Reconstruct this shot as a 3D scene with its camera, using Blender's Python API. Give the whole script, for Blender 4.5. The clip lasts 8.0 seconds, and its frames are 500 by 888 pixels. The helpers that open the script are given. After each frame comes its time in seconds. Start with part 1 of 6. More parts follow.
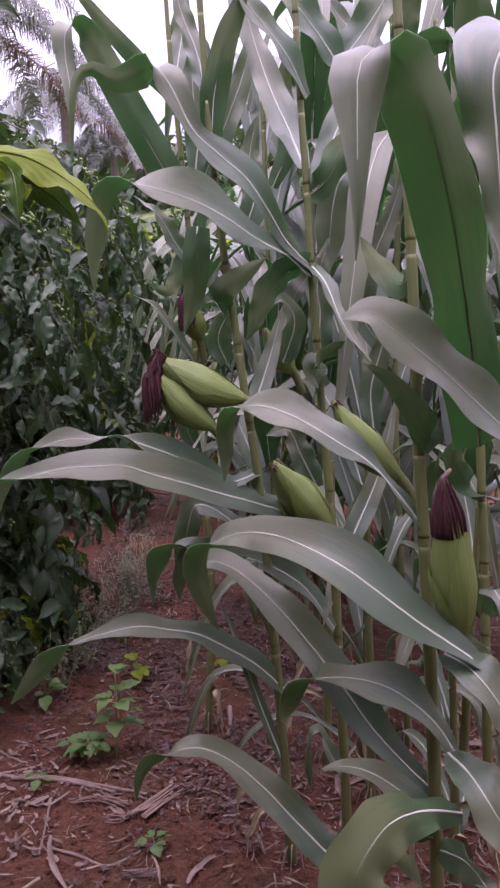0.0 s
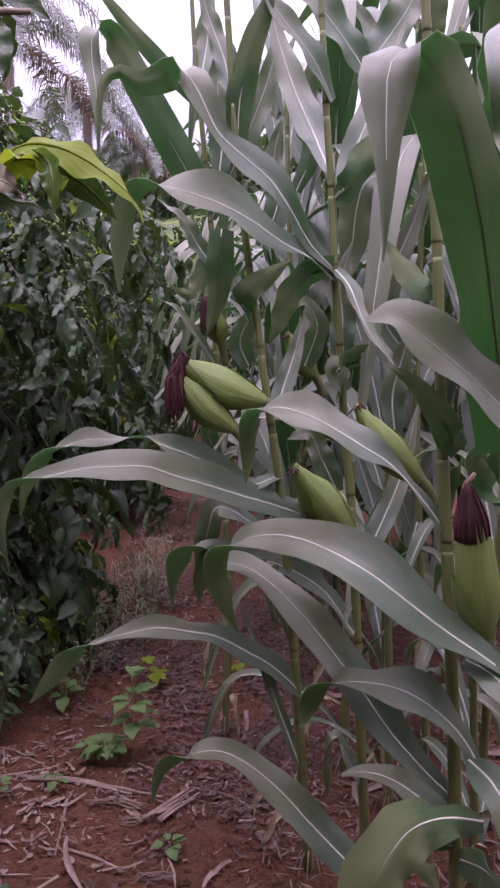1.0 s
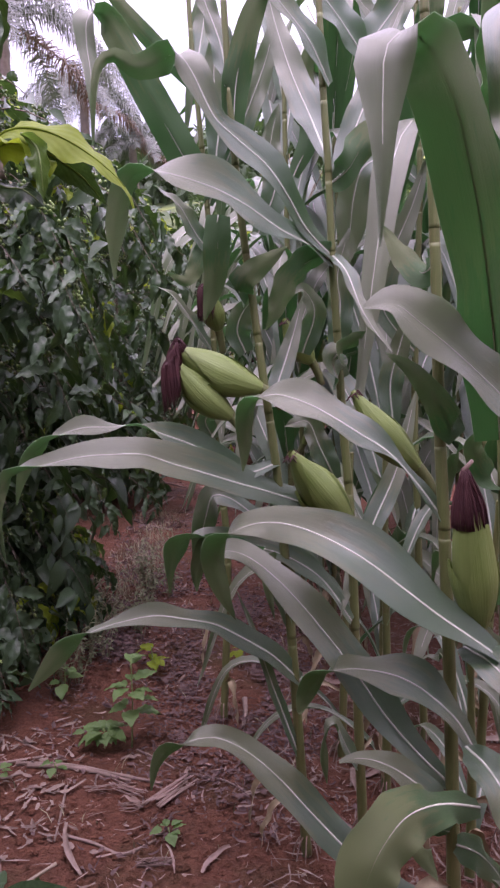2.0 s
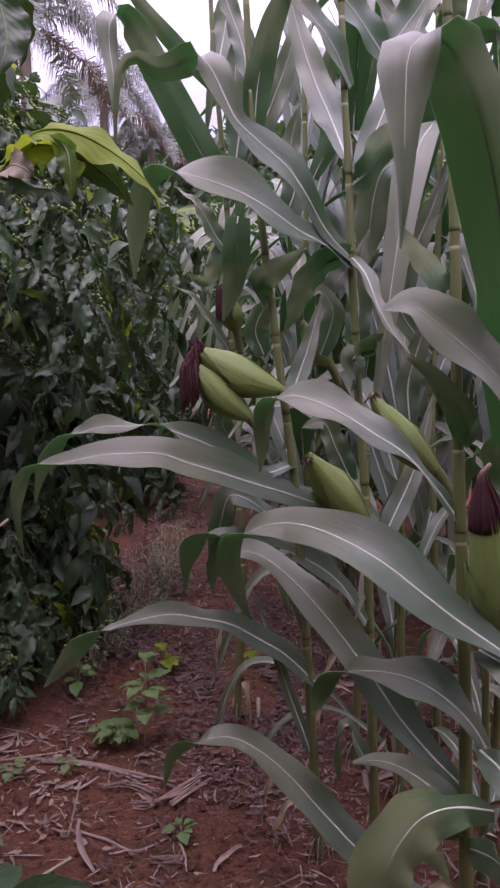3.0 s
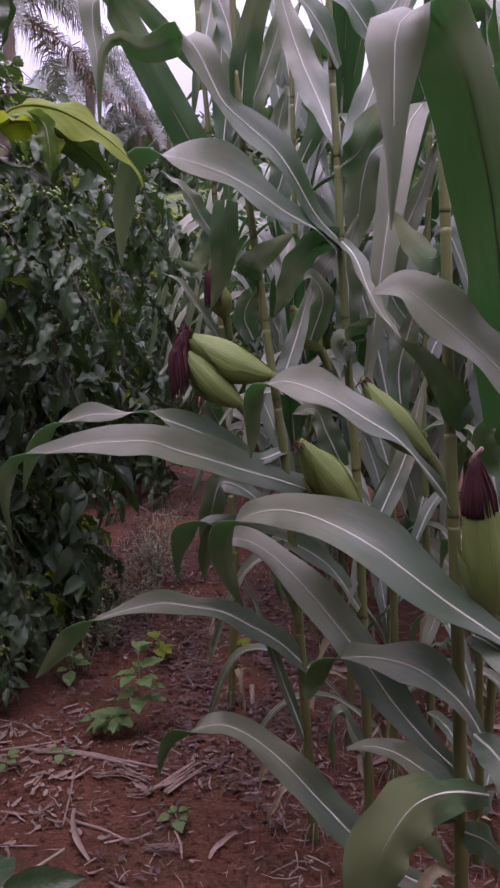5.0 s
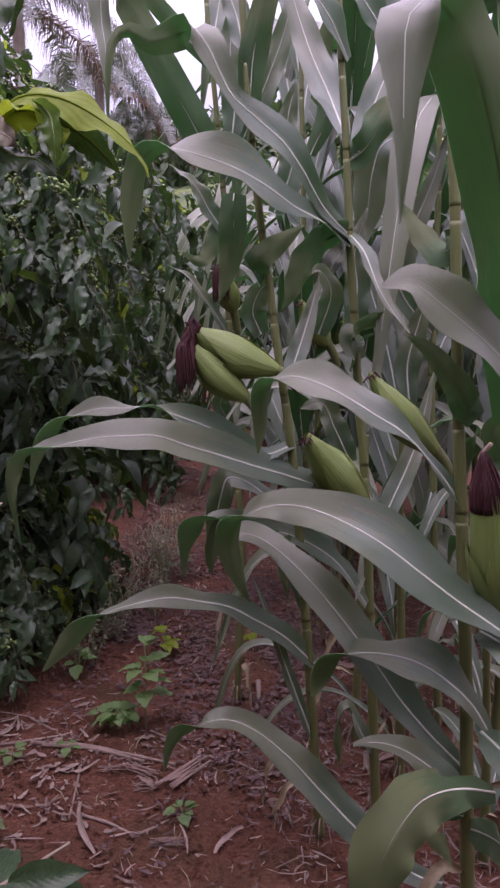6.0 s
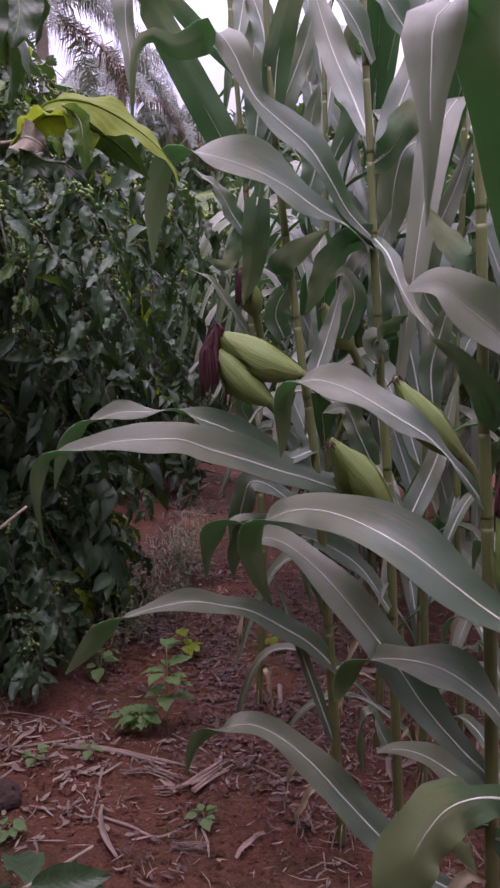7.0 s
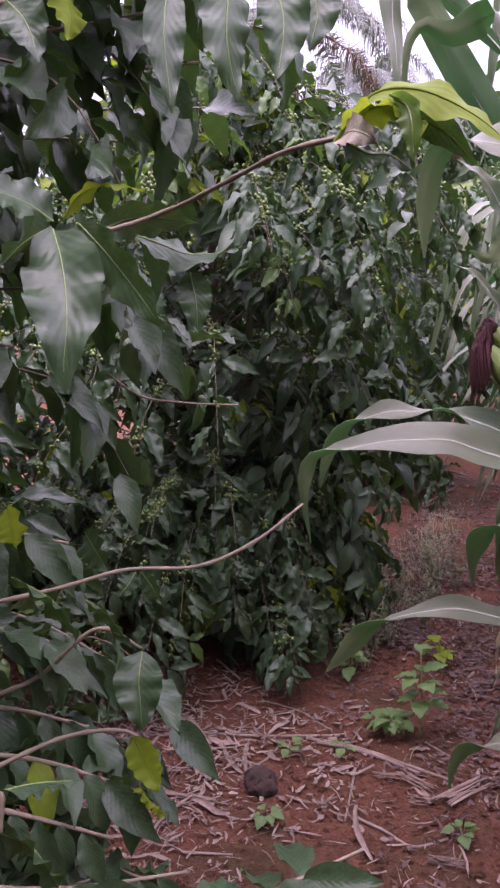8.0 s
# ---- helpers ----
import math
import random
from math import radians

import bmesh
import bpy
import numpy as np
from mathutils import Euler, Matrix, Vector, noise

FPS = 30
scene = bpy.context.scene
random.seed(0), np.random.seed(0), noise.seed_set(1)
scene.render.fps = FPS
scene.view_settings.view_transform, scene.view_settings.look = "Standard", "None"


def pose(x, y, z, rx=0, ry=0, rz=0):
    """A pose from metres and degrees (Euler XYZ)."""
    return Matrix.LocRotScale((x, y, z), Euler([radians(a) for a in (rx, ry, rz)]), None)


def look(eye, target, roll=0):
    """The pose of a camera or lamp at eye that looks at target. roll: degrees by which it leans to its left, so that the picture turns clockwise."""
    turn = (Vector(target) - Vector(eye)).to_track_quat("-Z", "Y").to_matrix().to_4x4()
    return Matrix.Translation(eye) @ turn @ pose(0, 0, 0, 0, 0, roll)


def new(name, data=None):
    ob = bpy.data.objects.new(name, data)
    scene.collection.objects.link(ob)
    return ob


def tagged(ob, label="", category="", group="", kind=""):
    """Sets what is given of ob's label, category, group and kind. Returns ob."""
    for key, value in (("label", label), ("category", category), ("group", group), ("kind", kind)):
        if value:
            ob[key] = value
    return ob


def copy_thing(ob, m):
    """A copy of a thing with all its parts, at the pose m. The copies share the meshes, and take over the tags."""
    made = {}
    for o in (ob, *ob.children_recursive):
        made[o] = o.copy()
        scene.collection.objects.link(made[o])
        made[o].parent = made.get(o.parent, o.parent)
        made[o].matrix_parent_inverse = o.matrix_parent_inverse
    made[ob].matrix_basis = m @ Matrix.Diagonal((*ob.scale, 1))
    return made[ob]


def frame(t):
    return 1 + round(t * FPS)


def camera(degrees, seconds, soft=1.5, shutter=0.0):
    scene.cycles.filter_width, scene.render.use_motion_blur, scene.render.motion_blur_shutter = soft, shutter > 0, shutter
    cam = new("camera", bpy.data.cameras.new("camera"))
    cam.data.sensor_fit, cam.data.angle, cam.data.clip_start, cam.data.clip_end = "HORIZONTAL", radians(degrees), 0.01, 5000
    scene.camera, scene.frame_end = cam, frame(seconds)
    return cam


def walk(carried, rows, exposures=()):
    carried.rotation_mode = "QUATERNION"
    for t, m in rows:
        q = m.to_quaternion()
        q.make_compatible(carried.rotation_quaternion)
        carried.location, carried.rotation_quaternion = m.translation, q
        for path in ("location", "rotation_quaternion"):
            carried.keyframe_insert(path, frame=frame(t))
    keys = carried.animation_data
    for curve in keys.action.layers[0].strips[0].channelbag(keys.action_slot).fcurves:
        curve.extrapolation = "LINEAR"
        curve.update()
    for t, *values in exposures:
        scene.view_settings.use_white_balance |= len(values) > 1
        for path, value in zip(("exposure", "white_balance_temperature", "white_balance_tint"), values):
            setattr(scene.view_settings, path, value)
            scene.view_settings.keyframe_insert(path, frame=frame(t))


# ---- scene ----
cam = camera(34.8, 8.0, soft=2.4, shutter=0.0)

# A hand-held phone, nearly still, that turns to the left at the end.
walk(cam, [
    (0, pose(0.0001, -0.0000, 1.1201, 82.03, 0, 0.01) @ pose(0, 0, 0, 0, 0, 0.01)),
    (0.5, pose(-0.0089, -0.0048, 1.1144, 82.77, 0, 0.96) @ pose(0, 0, 0, 0, 0, 0.49)),
    (1, pose(-0.0093, 0.0008, 1.1112, 82.53, 0, 1.22) @ pose(0, 0, 0, 0, 0, 0.55)),
    (2.5, pose(-0.0042, 0.0067, 1.1120, 81.38, 0, 1.19) @ pose(0, 0, 0, 0, 0, 0.28)),
    (3, pose(-0.0099, 0.0012, 1.1110, 81.68, 0, 2.23) @ pose(0, 0, 0, 0, 0, 0.94)),
    (3.5, pose(-0.0162, 0.0052, 1.1086, 81.38, 0, 2.52) @ pose(0, 0, 0, 0, 0, 1.18)),
    (4, pose(-0.0141, 0.0118, 1.1080, 81.33, 0, 2.25) @ pose(0, 0, 0, 0, 0, 0.75)),
    (4.5, pose(-0.0108, 0.0119, 1.1082, 81.10, 0, 1.39) @ pose(0, 0, 0, 0, 0, 0.31)),
    (6, pose(-0.0077, 0.0185, 1.1061, 80.43, 0, 2.17) @ pose(0, 0, 0, 0, 0, 0.53)),
    (6.5, pose(-0.0072, 0.0187, 1.1067, 80.64, 0, 1.95) @ pose(0, 0, 0, 0, 0, 0.31)),
    (7, pose(-0.0125, 0.0212, 1.1066, 80.66, 0, 3.66) @ pose(0, 0, 0, 0, 0, 0.44)),
    (7.2, pose(-0.0173, 0.0181, 1.1153, 80.53, 0, 4.61) @ pose(0, 0, 0, 0, 0, 0.26)),
    (7.5, pose(-0.0263, 0.0168, 1.1067, 81.99, 0, 13.45) @ pose(0, 0, 0, 0, 0, -2.46)),
    (7.6, pose(-0.0462, 0.0156, 1.1080, 81.69, 0, 15.41) @ pose(0, 0, 0, 0, 0, -1.55)),
    (7.8, pose(-0.0518, 0.0356, 1.1066, 80.44, 0, 20.51) @ pose(0, 0, 0, 0, 0, -0.54)),
    (8, pose(-0.0623, 0.0280, 1.1039, 80.81, 0, 20.89) @ pose(0, 0, 0, 0, 0, -1.44)),
], exposures=[(t, e + 0.88, 6300, 47) for t, e in ((0.0, 0.0), (1.0, -0.1), (2.5, 0.2), (3.0, -0.3), (4.0, -0.1), (4.5, -0.5), (6.0, -0.25), (7.0, -0.3), (7.5, -0.38), (8.0, 0.34))])

# ---- overcast daylight ----
world = bpy.data.worlds.new("overcast_sky")
scene.world = world
world.use_nodes = True
wn, wl = world.node_tree.nodes, world.node_tree.links
wn.clear()
sky = wn.new("ShaderNodeTexSky")
sky.sky_type, sky.sun_disc = "NISHITA", False
sky.sun_elevation, sky.sun_rotation = radians(72), radians(203)
sky_bg = wn.new("ShaderNodeBackground")
wl.new(sky.outputs[0], sky_bg.inputs[0])
sky_bg.inputs[1].default_value = 0.05
# the cloud cover: brightest overhead, dim towards the horizon
geo = wn.new("ShaderNodeTexCoord")
sep = wn.new("ShaderNodeSeparateXYZ")
wl.new(geo.outputs["Generated"], sep.inputs[0])
ramp = wn.new("ShaderNodeMapRange")
ramp.inputs["From Min"].default_value, ramp.inputs["From Max"].default_value = 0.22, 1.0
ramp.inputs["To Min"].default_value, ramp.inputs["To Max"].default_value = 0.42, 2.9
wl.new(sep.outputs["Z"], ramp.inputs["Value"])
cloud = wn.new("ShaderNodeTexNoise")
cloud.inputs["Scale"].default_value, cloud.inputs["Detail"].default_value = 1.6, 3.0
cmix = wn.new("ShaderNodeMapRange")
cmix.inputs["To Min"].default_value, cmix.inputs["To Max"].default_value = 0.88, 1.1
wl.new(geo.outputs["Generated"], cloud.inputs["Vector"])
wl.new(cloud.outputs["Fac"], cmix.inputs["Value"])
cmul = wn.new("ShaderNodeMath")
cmul.operation = "MULTIPLY"
wl.new(ramp.outputs[0], cmul.inputs[0])
wl.new(cmix.outputs[0], cmul.inputs[1])
cloud_bg = wn.new("ShaderNodeBackground")
cloud_bg.inputs[0].default_value = (0.978, 0.956, 1.05, 1)
wl.new(cmul.outputs[0], cloud_bg.inputs[1])
both = wn.new("ShaderNodeAddShader")
wl.new(sky_bg.outputs[0], both.inputs[0])
wl.new(cloud_bg.outputs[0], both.inputs[1])
wout = wn.new("ShaderNodeOutputWorld")
wl.new(both.outputs[0], wout.inputs[0])

sun_data = bpy.data.lights.new("sun", "SUN")
sun_data.energy, sun_data.angle, sun_data.color = 0.8, radians(40), (1.0, 0.95, 0.9)
sun = new("sun", sun_data)
sun.matrix_world = look((-1.5, -3.5, 12), (0, 0, 0))


# ---- materials ----
def shader(name):
    m = bpy.data.materials.new(name)
    m.use_nodes = True
    n = m.node_tree.nodes
    n.clear()
    out, bsdf = n.new("ShaderNodeOutputMaterial"), n.new("ShaderNodeBsdfPrincipled")
    m.node_tree.links.new(bsdf.outputs[0], out.inputs[0])
    return m, n, m.node_tree.links, bsdf, out


def noise_node(n, l, scale, detail=4.0, vector=None, rough=0.55):
    t = n.new("ShaderNodeTexNoise")
    t.inputs["Scale"].default_value, t.inputs["Detail"].default_value = scale, detail
    t.inputs["Roughness"].default_value = rough
    if vector is not None:
        l.new(vector, t.inputs["Vector"])
    return t.outputs["Fac"]


def ramp_node(n, l, value, stops):
    r = n.new("ShaderNodeValToRGB")
    while len(r.color_ramp.elements) < len(stops):
        r.color_ramp.elements.new(0.5)
    for e, (at, colour) in zip(r.color_ramp.elements, stops):
        e.position, e.color = at, (*colour, 1)
    l.new(value, r.inputs[0])
    return r.outputs[0]


def mix_node(n, l, fac, a, b, how="MIX"):
    m = n.new("ShaderNodeMix")
    m.data_type, m.blend_type = "RGBA", how
    for at, v in ((0, fac), (6, a), (7, b)):
        if isinstance(v, (int, float)):
            m.inputs[at].default_value = v
        elif isinstance(v, tuple):
            m.inputs[at].default_value = (*v, 1)
        else:
            l.new(v, m.inputs[at])
    return m.outputs[2]


def bump_node(n, l, height, strength, distance, bsdf):
    b = n.new("ShaderNodeBump")
    b.inputs["Strength"].default_value, b.inputs["Distance"].default_value = strength, distance
    l.new(height, b.inputs["Height"])
    l.new(b.outputs[0], bsdf.inputs["Normal"])
    return b.outputs[0]


def stretched(n, l, source, scale):
    m = n.new("ShaderNodeMapping")
    m.inputs["Scale"].default_value = scale
    l.new(source, m.inputs["Vector"])
    return m.outputs[0]


def leaf_material(name, dark, light, gloss, thin, thin_colour, veins, sheen=0.0, tip=None, spec=0.6, ribs=False, wax=0.0):
    """A living leaf: veins along the blade, blotches, a waxy surface and light that comes through."""
    m, n, l, bsdf, out = shader(name)
    tc = n.new("ShaderNodeTexCoord")
    info = n.new("ShaderNodeObjectInfo")
    isl = n.new("ShaderNodeNewGeometry")
    rnd = n.new("ShaderNodeMath")
    rnd.operation = "FRACT"
    add = n.new("ShaderNodeMath")
    l.new(info.outputs["Random"], add.inputs[0])
    l.new(isl.outputs["Random Per Island"], add.inputs[1])
    l.new(add.outputs[0], rnd.inputs[0])
    streak = noise_node(n, l, 1.0, 4.0, stretched(n, l, tc.outputs["UV"], veins))
    blotch = noise_node(n, l, 14.0, 4.0, tc.outputs["Object"])
    base = ramp_node(n, l, blotch, [(0.3, dark), (0.72, light)])
    base = mix_node(n, l, 0.5, base, ramp_node(n, l, streak, [(0.38, dark), (0.62, light)]))
    base = mix_node(n, l, rnd.outputs[0], base, mix_node(n, l, 0.6, base, light))
    if tip:
        sp = n.new("ShaderNodeSeparateXYZ")
        l.new(tc.outputs["UV"], sp.inputs[0])
        edge = n.new("ShaderNodeMath")
        edge.operation = "ADD"
        l.new(sp.outputs["Y"], edge.inputs[0])
        l.new(noise_node(n, l, 9.0, 3.0, tc.outputs["UV"]), edge.inputs[1])
        base = mix_node(n, l, ramp_node(n, l, edge.outputs[0], [(0.0, (0, 0, 0)), (0.0 + 0.86, (0, 0, 0)), (1.0, (0.25, 0.25, 0.25))]), base, tip)
    l.new(base, bsdf.inputs["Base Color"])
    rough = n.new("ShaderNodeMapRange")
    rough.inputs["To Min"].default_value, rough.inputs["To Max"].default_value = gloss - 0.07, gloss + 0.1
    l.new(blotch, rough.inputs["Value"])
    l.new(rough.outputs[0], bsdf.inputs["Roughness"])
    bsdf.inputs["Specular IOR Level"].default_value = spec
    bsdf.inputs["Sheen Weight"].default_value = sheen
    bsdf.inputs["Coat Weight"].default_value, bsdf.inputs["Coat Roughness"].default_value = wax, 0.38
    bsdf.inputs["Sheen Roughness"].default_value = 0.4
    height = streak
    if ribs:
        # side veins run slanting from the midrib to the edge, and the blade swells between them
        sp = n.new("ShaderNodeSeparateXYZ")
        l.new(tc.outputs["UV"], sp.inputs[0])
        last = sp.outputs["X"]
        for how, value, other in (("SUBTRACT", 0.5, None), ("ABSOLUTE", 0, None), ("MULTIPLY", -38, None), ("MULTIPLY_ADD", 60, sp.outputs["Y"]), ("SINE", 0, None), ("MULTIPLY_ADD", 0.5, streak)):
            q = n.new("ShaderNodeMath")
            q.operation = how
            if how == "MULTIPLY_ADD" and value == 60:
                l.new(other, q.inputs[0])
                q.inputs[1].default_value = value
                l.new(last, q.inputs[2])
            else:
                l.new(last, q.inputs[0])
                q.inputs[1].default_value = value
                if other is not None:
                    l.new(other, q.inputs[2])
            last = q.outputs[0]
        height = last
    bump_node(n, l, height, 0.14 if ribs else 0.7, 0.0015 if ribs else 0.002, bsdf)
    trans = n.new("ShaderNodeBsdfTranslucent")
    l.new(mix_node(n, l, 0.85, base, thin_colour), trans.inputs["Color"])
    mx = n.new("ShaderNodeMixShader")
    mx.inputs[0].default_value = thin
    l.new(bsdf.outputs[0], mx.inputs[1])
    l.new(trans.outputs[0], mx.inputs[2])
    l.new(mx.outputs[0], out.inputs[0])
    return m


def plain_material(name, stops, scale, rough, bump=0.3, depth=0.002, stretch=(1, 1, 1), spec=0.4):
    """Two or three colours in patches at two scales, with fine relief."""
    m, n, l, bsdf, _ = shader(name)
    tc = n.new("ShaderNodeTexCoord")
    isl = n.new("ShaderNodeNewGeometry")
    v = stretched(n, l, tc.outputs["Object"], stretch)
    big, small = noise_node(n, l, scale, 5.0, v), noise_node(n, l, scale * 9, 4.0, v)
    col = mix_node(n, l, 0.4, ramp_node(n, l, big, stops), ramp_node(n, l, small, stops))
    col = mix_node(n, l, isl.outputs["Random Per Island"], col, mix_node(n, l, 0.5, col, stops[-1][1]))
    l.new(col, bsdf.inputs["Base Color"])
    bsdf.inputs["Roughness"].default_value = rough
    bsdf.inputs["Specular IOR Level"].default_value = spec
    bump_node(n, l, small, bump, depth, bsdf)
    return m


M_CORN = leaf_material("corn_leaf", (0.042, 0.08, 0.042), (0.1, 0.152, 0.09), 0.3, 0.38, (0.3, 0.54, 0.27), (90, 1.3, 1), 0.3, (0.3, 0.22, 0.1), 0.8, wax=0.55)
M_CORN_UNDER = leaf_material("corn_leaf_underside", (0.036, 0.078, 0.03), (0.075, 0.135, 0.055), 0.6, 0.44, (0.19, 0.44, 0.2), (90, 1.3, 1), 0.05, (0.3, 0.22, 0.1), 0.4)
M_RIB = plain_material("corn_midrib", [(0.3, (0.32, 0.38, 0.26)), (0.7, (0.56, 0.58, 0.5))], 20, 0.5, 0.1, 0.0005)
M_STALK = plain_material("corn_stalk", [(0.3, (0.055, 0.095, 0.022)), (0.5, (0.1, 0.13, 0.038)), (0.75, (0.17, 0.15, 0.065))], 6, 0.5, 0.3, 0.001, (30, 30, 1))
M_SHEATH = plain_material("corn_sheath", [(0.3, (0.06, 0.1, 0.025)), (0.55, (0.105, 0.138, 0.042)), (0.75, (0.17, 0.16, 0.07))], 7, 0.5, 0.3, 0.001, (30, 30, 1))
M_HUSK = leaf_material("corn_husk", (0.11, 0.17, 0.034), (0.2, 0.27, 0.08), 0.42, 0.1, (0.3, 0.42, 0.08), (34, 1.6, 1), spec=0.4)
M_SILK = plain_material("corn_silk", [(0.3, (0.035, 0.012, 0.016)), (0.7, (0.1, 0.035, 0.035))], 30, 0.6)
M_TASSEL = plain_material("corn_tassel", [(0.3, (0.25, 0.2, 0.1)), (0.7, (0.4, 0.33, 0.18))], 30, 0.7)
M_DRY = plain_material("dry_leaf", [(0.25, (0.1, 0.06, 0.045)), (0.5, (0.2, 0.13, 0.1)), (0.75, (0.36, 0.27, 0.23))], 9, 0.75, 0.6, 0.002, (1, 1, 1))
M_STRAW = plain_material("pale_straw", [(0.25, (0.06, 0.036, 0.027)), (0.5, (0.14, 0.092, 0.068)), (0.75, (0.32, 0.25, 0.205))], 9, 0.75, 0.6, 0.002)
M_CLOD = plain_material("dark_clod", [(0.3, (0.02, 0.013, 0.011)), (0.7, (0.07, 0.04, 0.032))], 30, 0.9, 0.8, 0.006)
M_HAY = plain_material("shrivelled_leaf", [(0.25, (0.13, 0.1, 0.055)), (0.5, (0.26, 0.21, 0.12)), (0.75, (0.42, 0.35, 0.23))], 12, 0.75, 0.6, 0.002)
M_LITTER = plain_material("dark_litter", [(0.3, (0.05, 0.03, 0.03)), (0.6, (0.1, 0.06, 0.052)), (0.8, (0.17, 0.11, 0.095))], 25, 0.8, 0.5, 0.002)
M_WOOD = plain_material("dead_stick", [(0.3, (0.1, 0.065, 0.05)), (0.7, (0.28, 0.21, 0.17))], 14, 0.8, 0.6, 0.002, (1, 1, 1))
M_BARK = plain_material("coffee_bark", [(0.3, (0.05, 0.038, 0.028)), (0.7, (0.15, 0.115, 0.08))], 25, 0.75, 0.5, 0.002)
M_TWIG = plain_material("coffee_twig", [(0.3, (0.13, 0.1, 0.07)), (0.7, (0.25, 0.2, 0.14))], 25, 0.6, 0.4, 0.001)
M_COFFEE = leaf_material("coffee_leaf", (0.015, 0.033, 0.016), (0.052, 0.092, 0.041), 0.34, 0.13, (0.1, 0.22, 0.03), (6, 24, 1), spec=0.33, ribs=True)
M_YOUNG = leaf_material("young_coffee_leaf", (0.1, 0.155, 0.01), (0.18, 0.25, 0.02), 0.52, 0.36, (0.34, 0.45, 0.025), (6, 24, 1), spec=0.2, ribs=True)
M_FRESH = leaf_material("fresh_coffee_leaf", (0.04, 0.085, 0.018), (0.085, 0.15, 0.035), 0.33, 0.25, (0.18, 0.34, 0.04), (6, 24, 1), spec=0.4, ribs=True)
M_WITHER = plain_material("withered_leaf", [(0.3, (0.09, 0.13, 0.04)), (0.5, (0.2, 0.21, 0.13)), (0.7, (0.32, 0.23, 0.19))], 40, 0.6)
M_BERRY = plain_material("green_berry", [(0.3, (0.08, 0.14, 0.03)), (0.7, (0.17, 0.24, 0.07))], 40, 0.35)
M_WEED = leaf_material("weed_leaf", (0.05, 0.11, 0.028), (0.095, 0.17, 0.045), 0.6, 0.22, (0.2, 0.45, 0.06), (6, 20, 1))
M_WISP = leaf_material("wispy_leaf", (0.08, 0.11, 0.05), (0.17, 0.19, 0.1), 0.5, 0.25, (0.2, 0.3, 0.08), (6, 20, 1))
M_GRASS = plain_material("pale_grass", [(0.3, (0.16, 0.16, 0.08)), (0.7, (0.34, 0.31, 0.2))], 9, 0.7)
# lighter and greyer than palm leaves are, distance haze put into the colour
M_PALM_HAZED = leaf_material("palm_leaflet", (0.09, 0.11, 0.085), (0.16, 0.18, 0.15), 0.45, 0.15, (0.12, 0.2, 0.06), (4, 20, 1))
M_PALM_DRY = plain_material("dry_palm_leaflet", [(0.3, (0.12, 0.08, 0.06)), (0.7, (0.26, 0.18, 0.12))], 5, 0.7)
M_PALM_TRUNK = plain_material("palm_trunk", [(0.3, (0.12, 0.1, 0.085)), (0.7, (0.3, 0.26, 0.22))], 3, 0.85, 0.6, 0.02)
M_FAR = leaf_material("far_foliage", (0.03, 0.06, 0.025), (0.07, 0.12, 0.045), 0.5, 0.15, (0.1, 0.2, 0.04), (4, 20, 1))


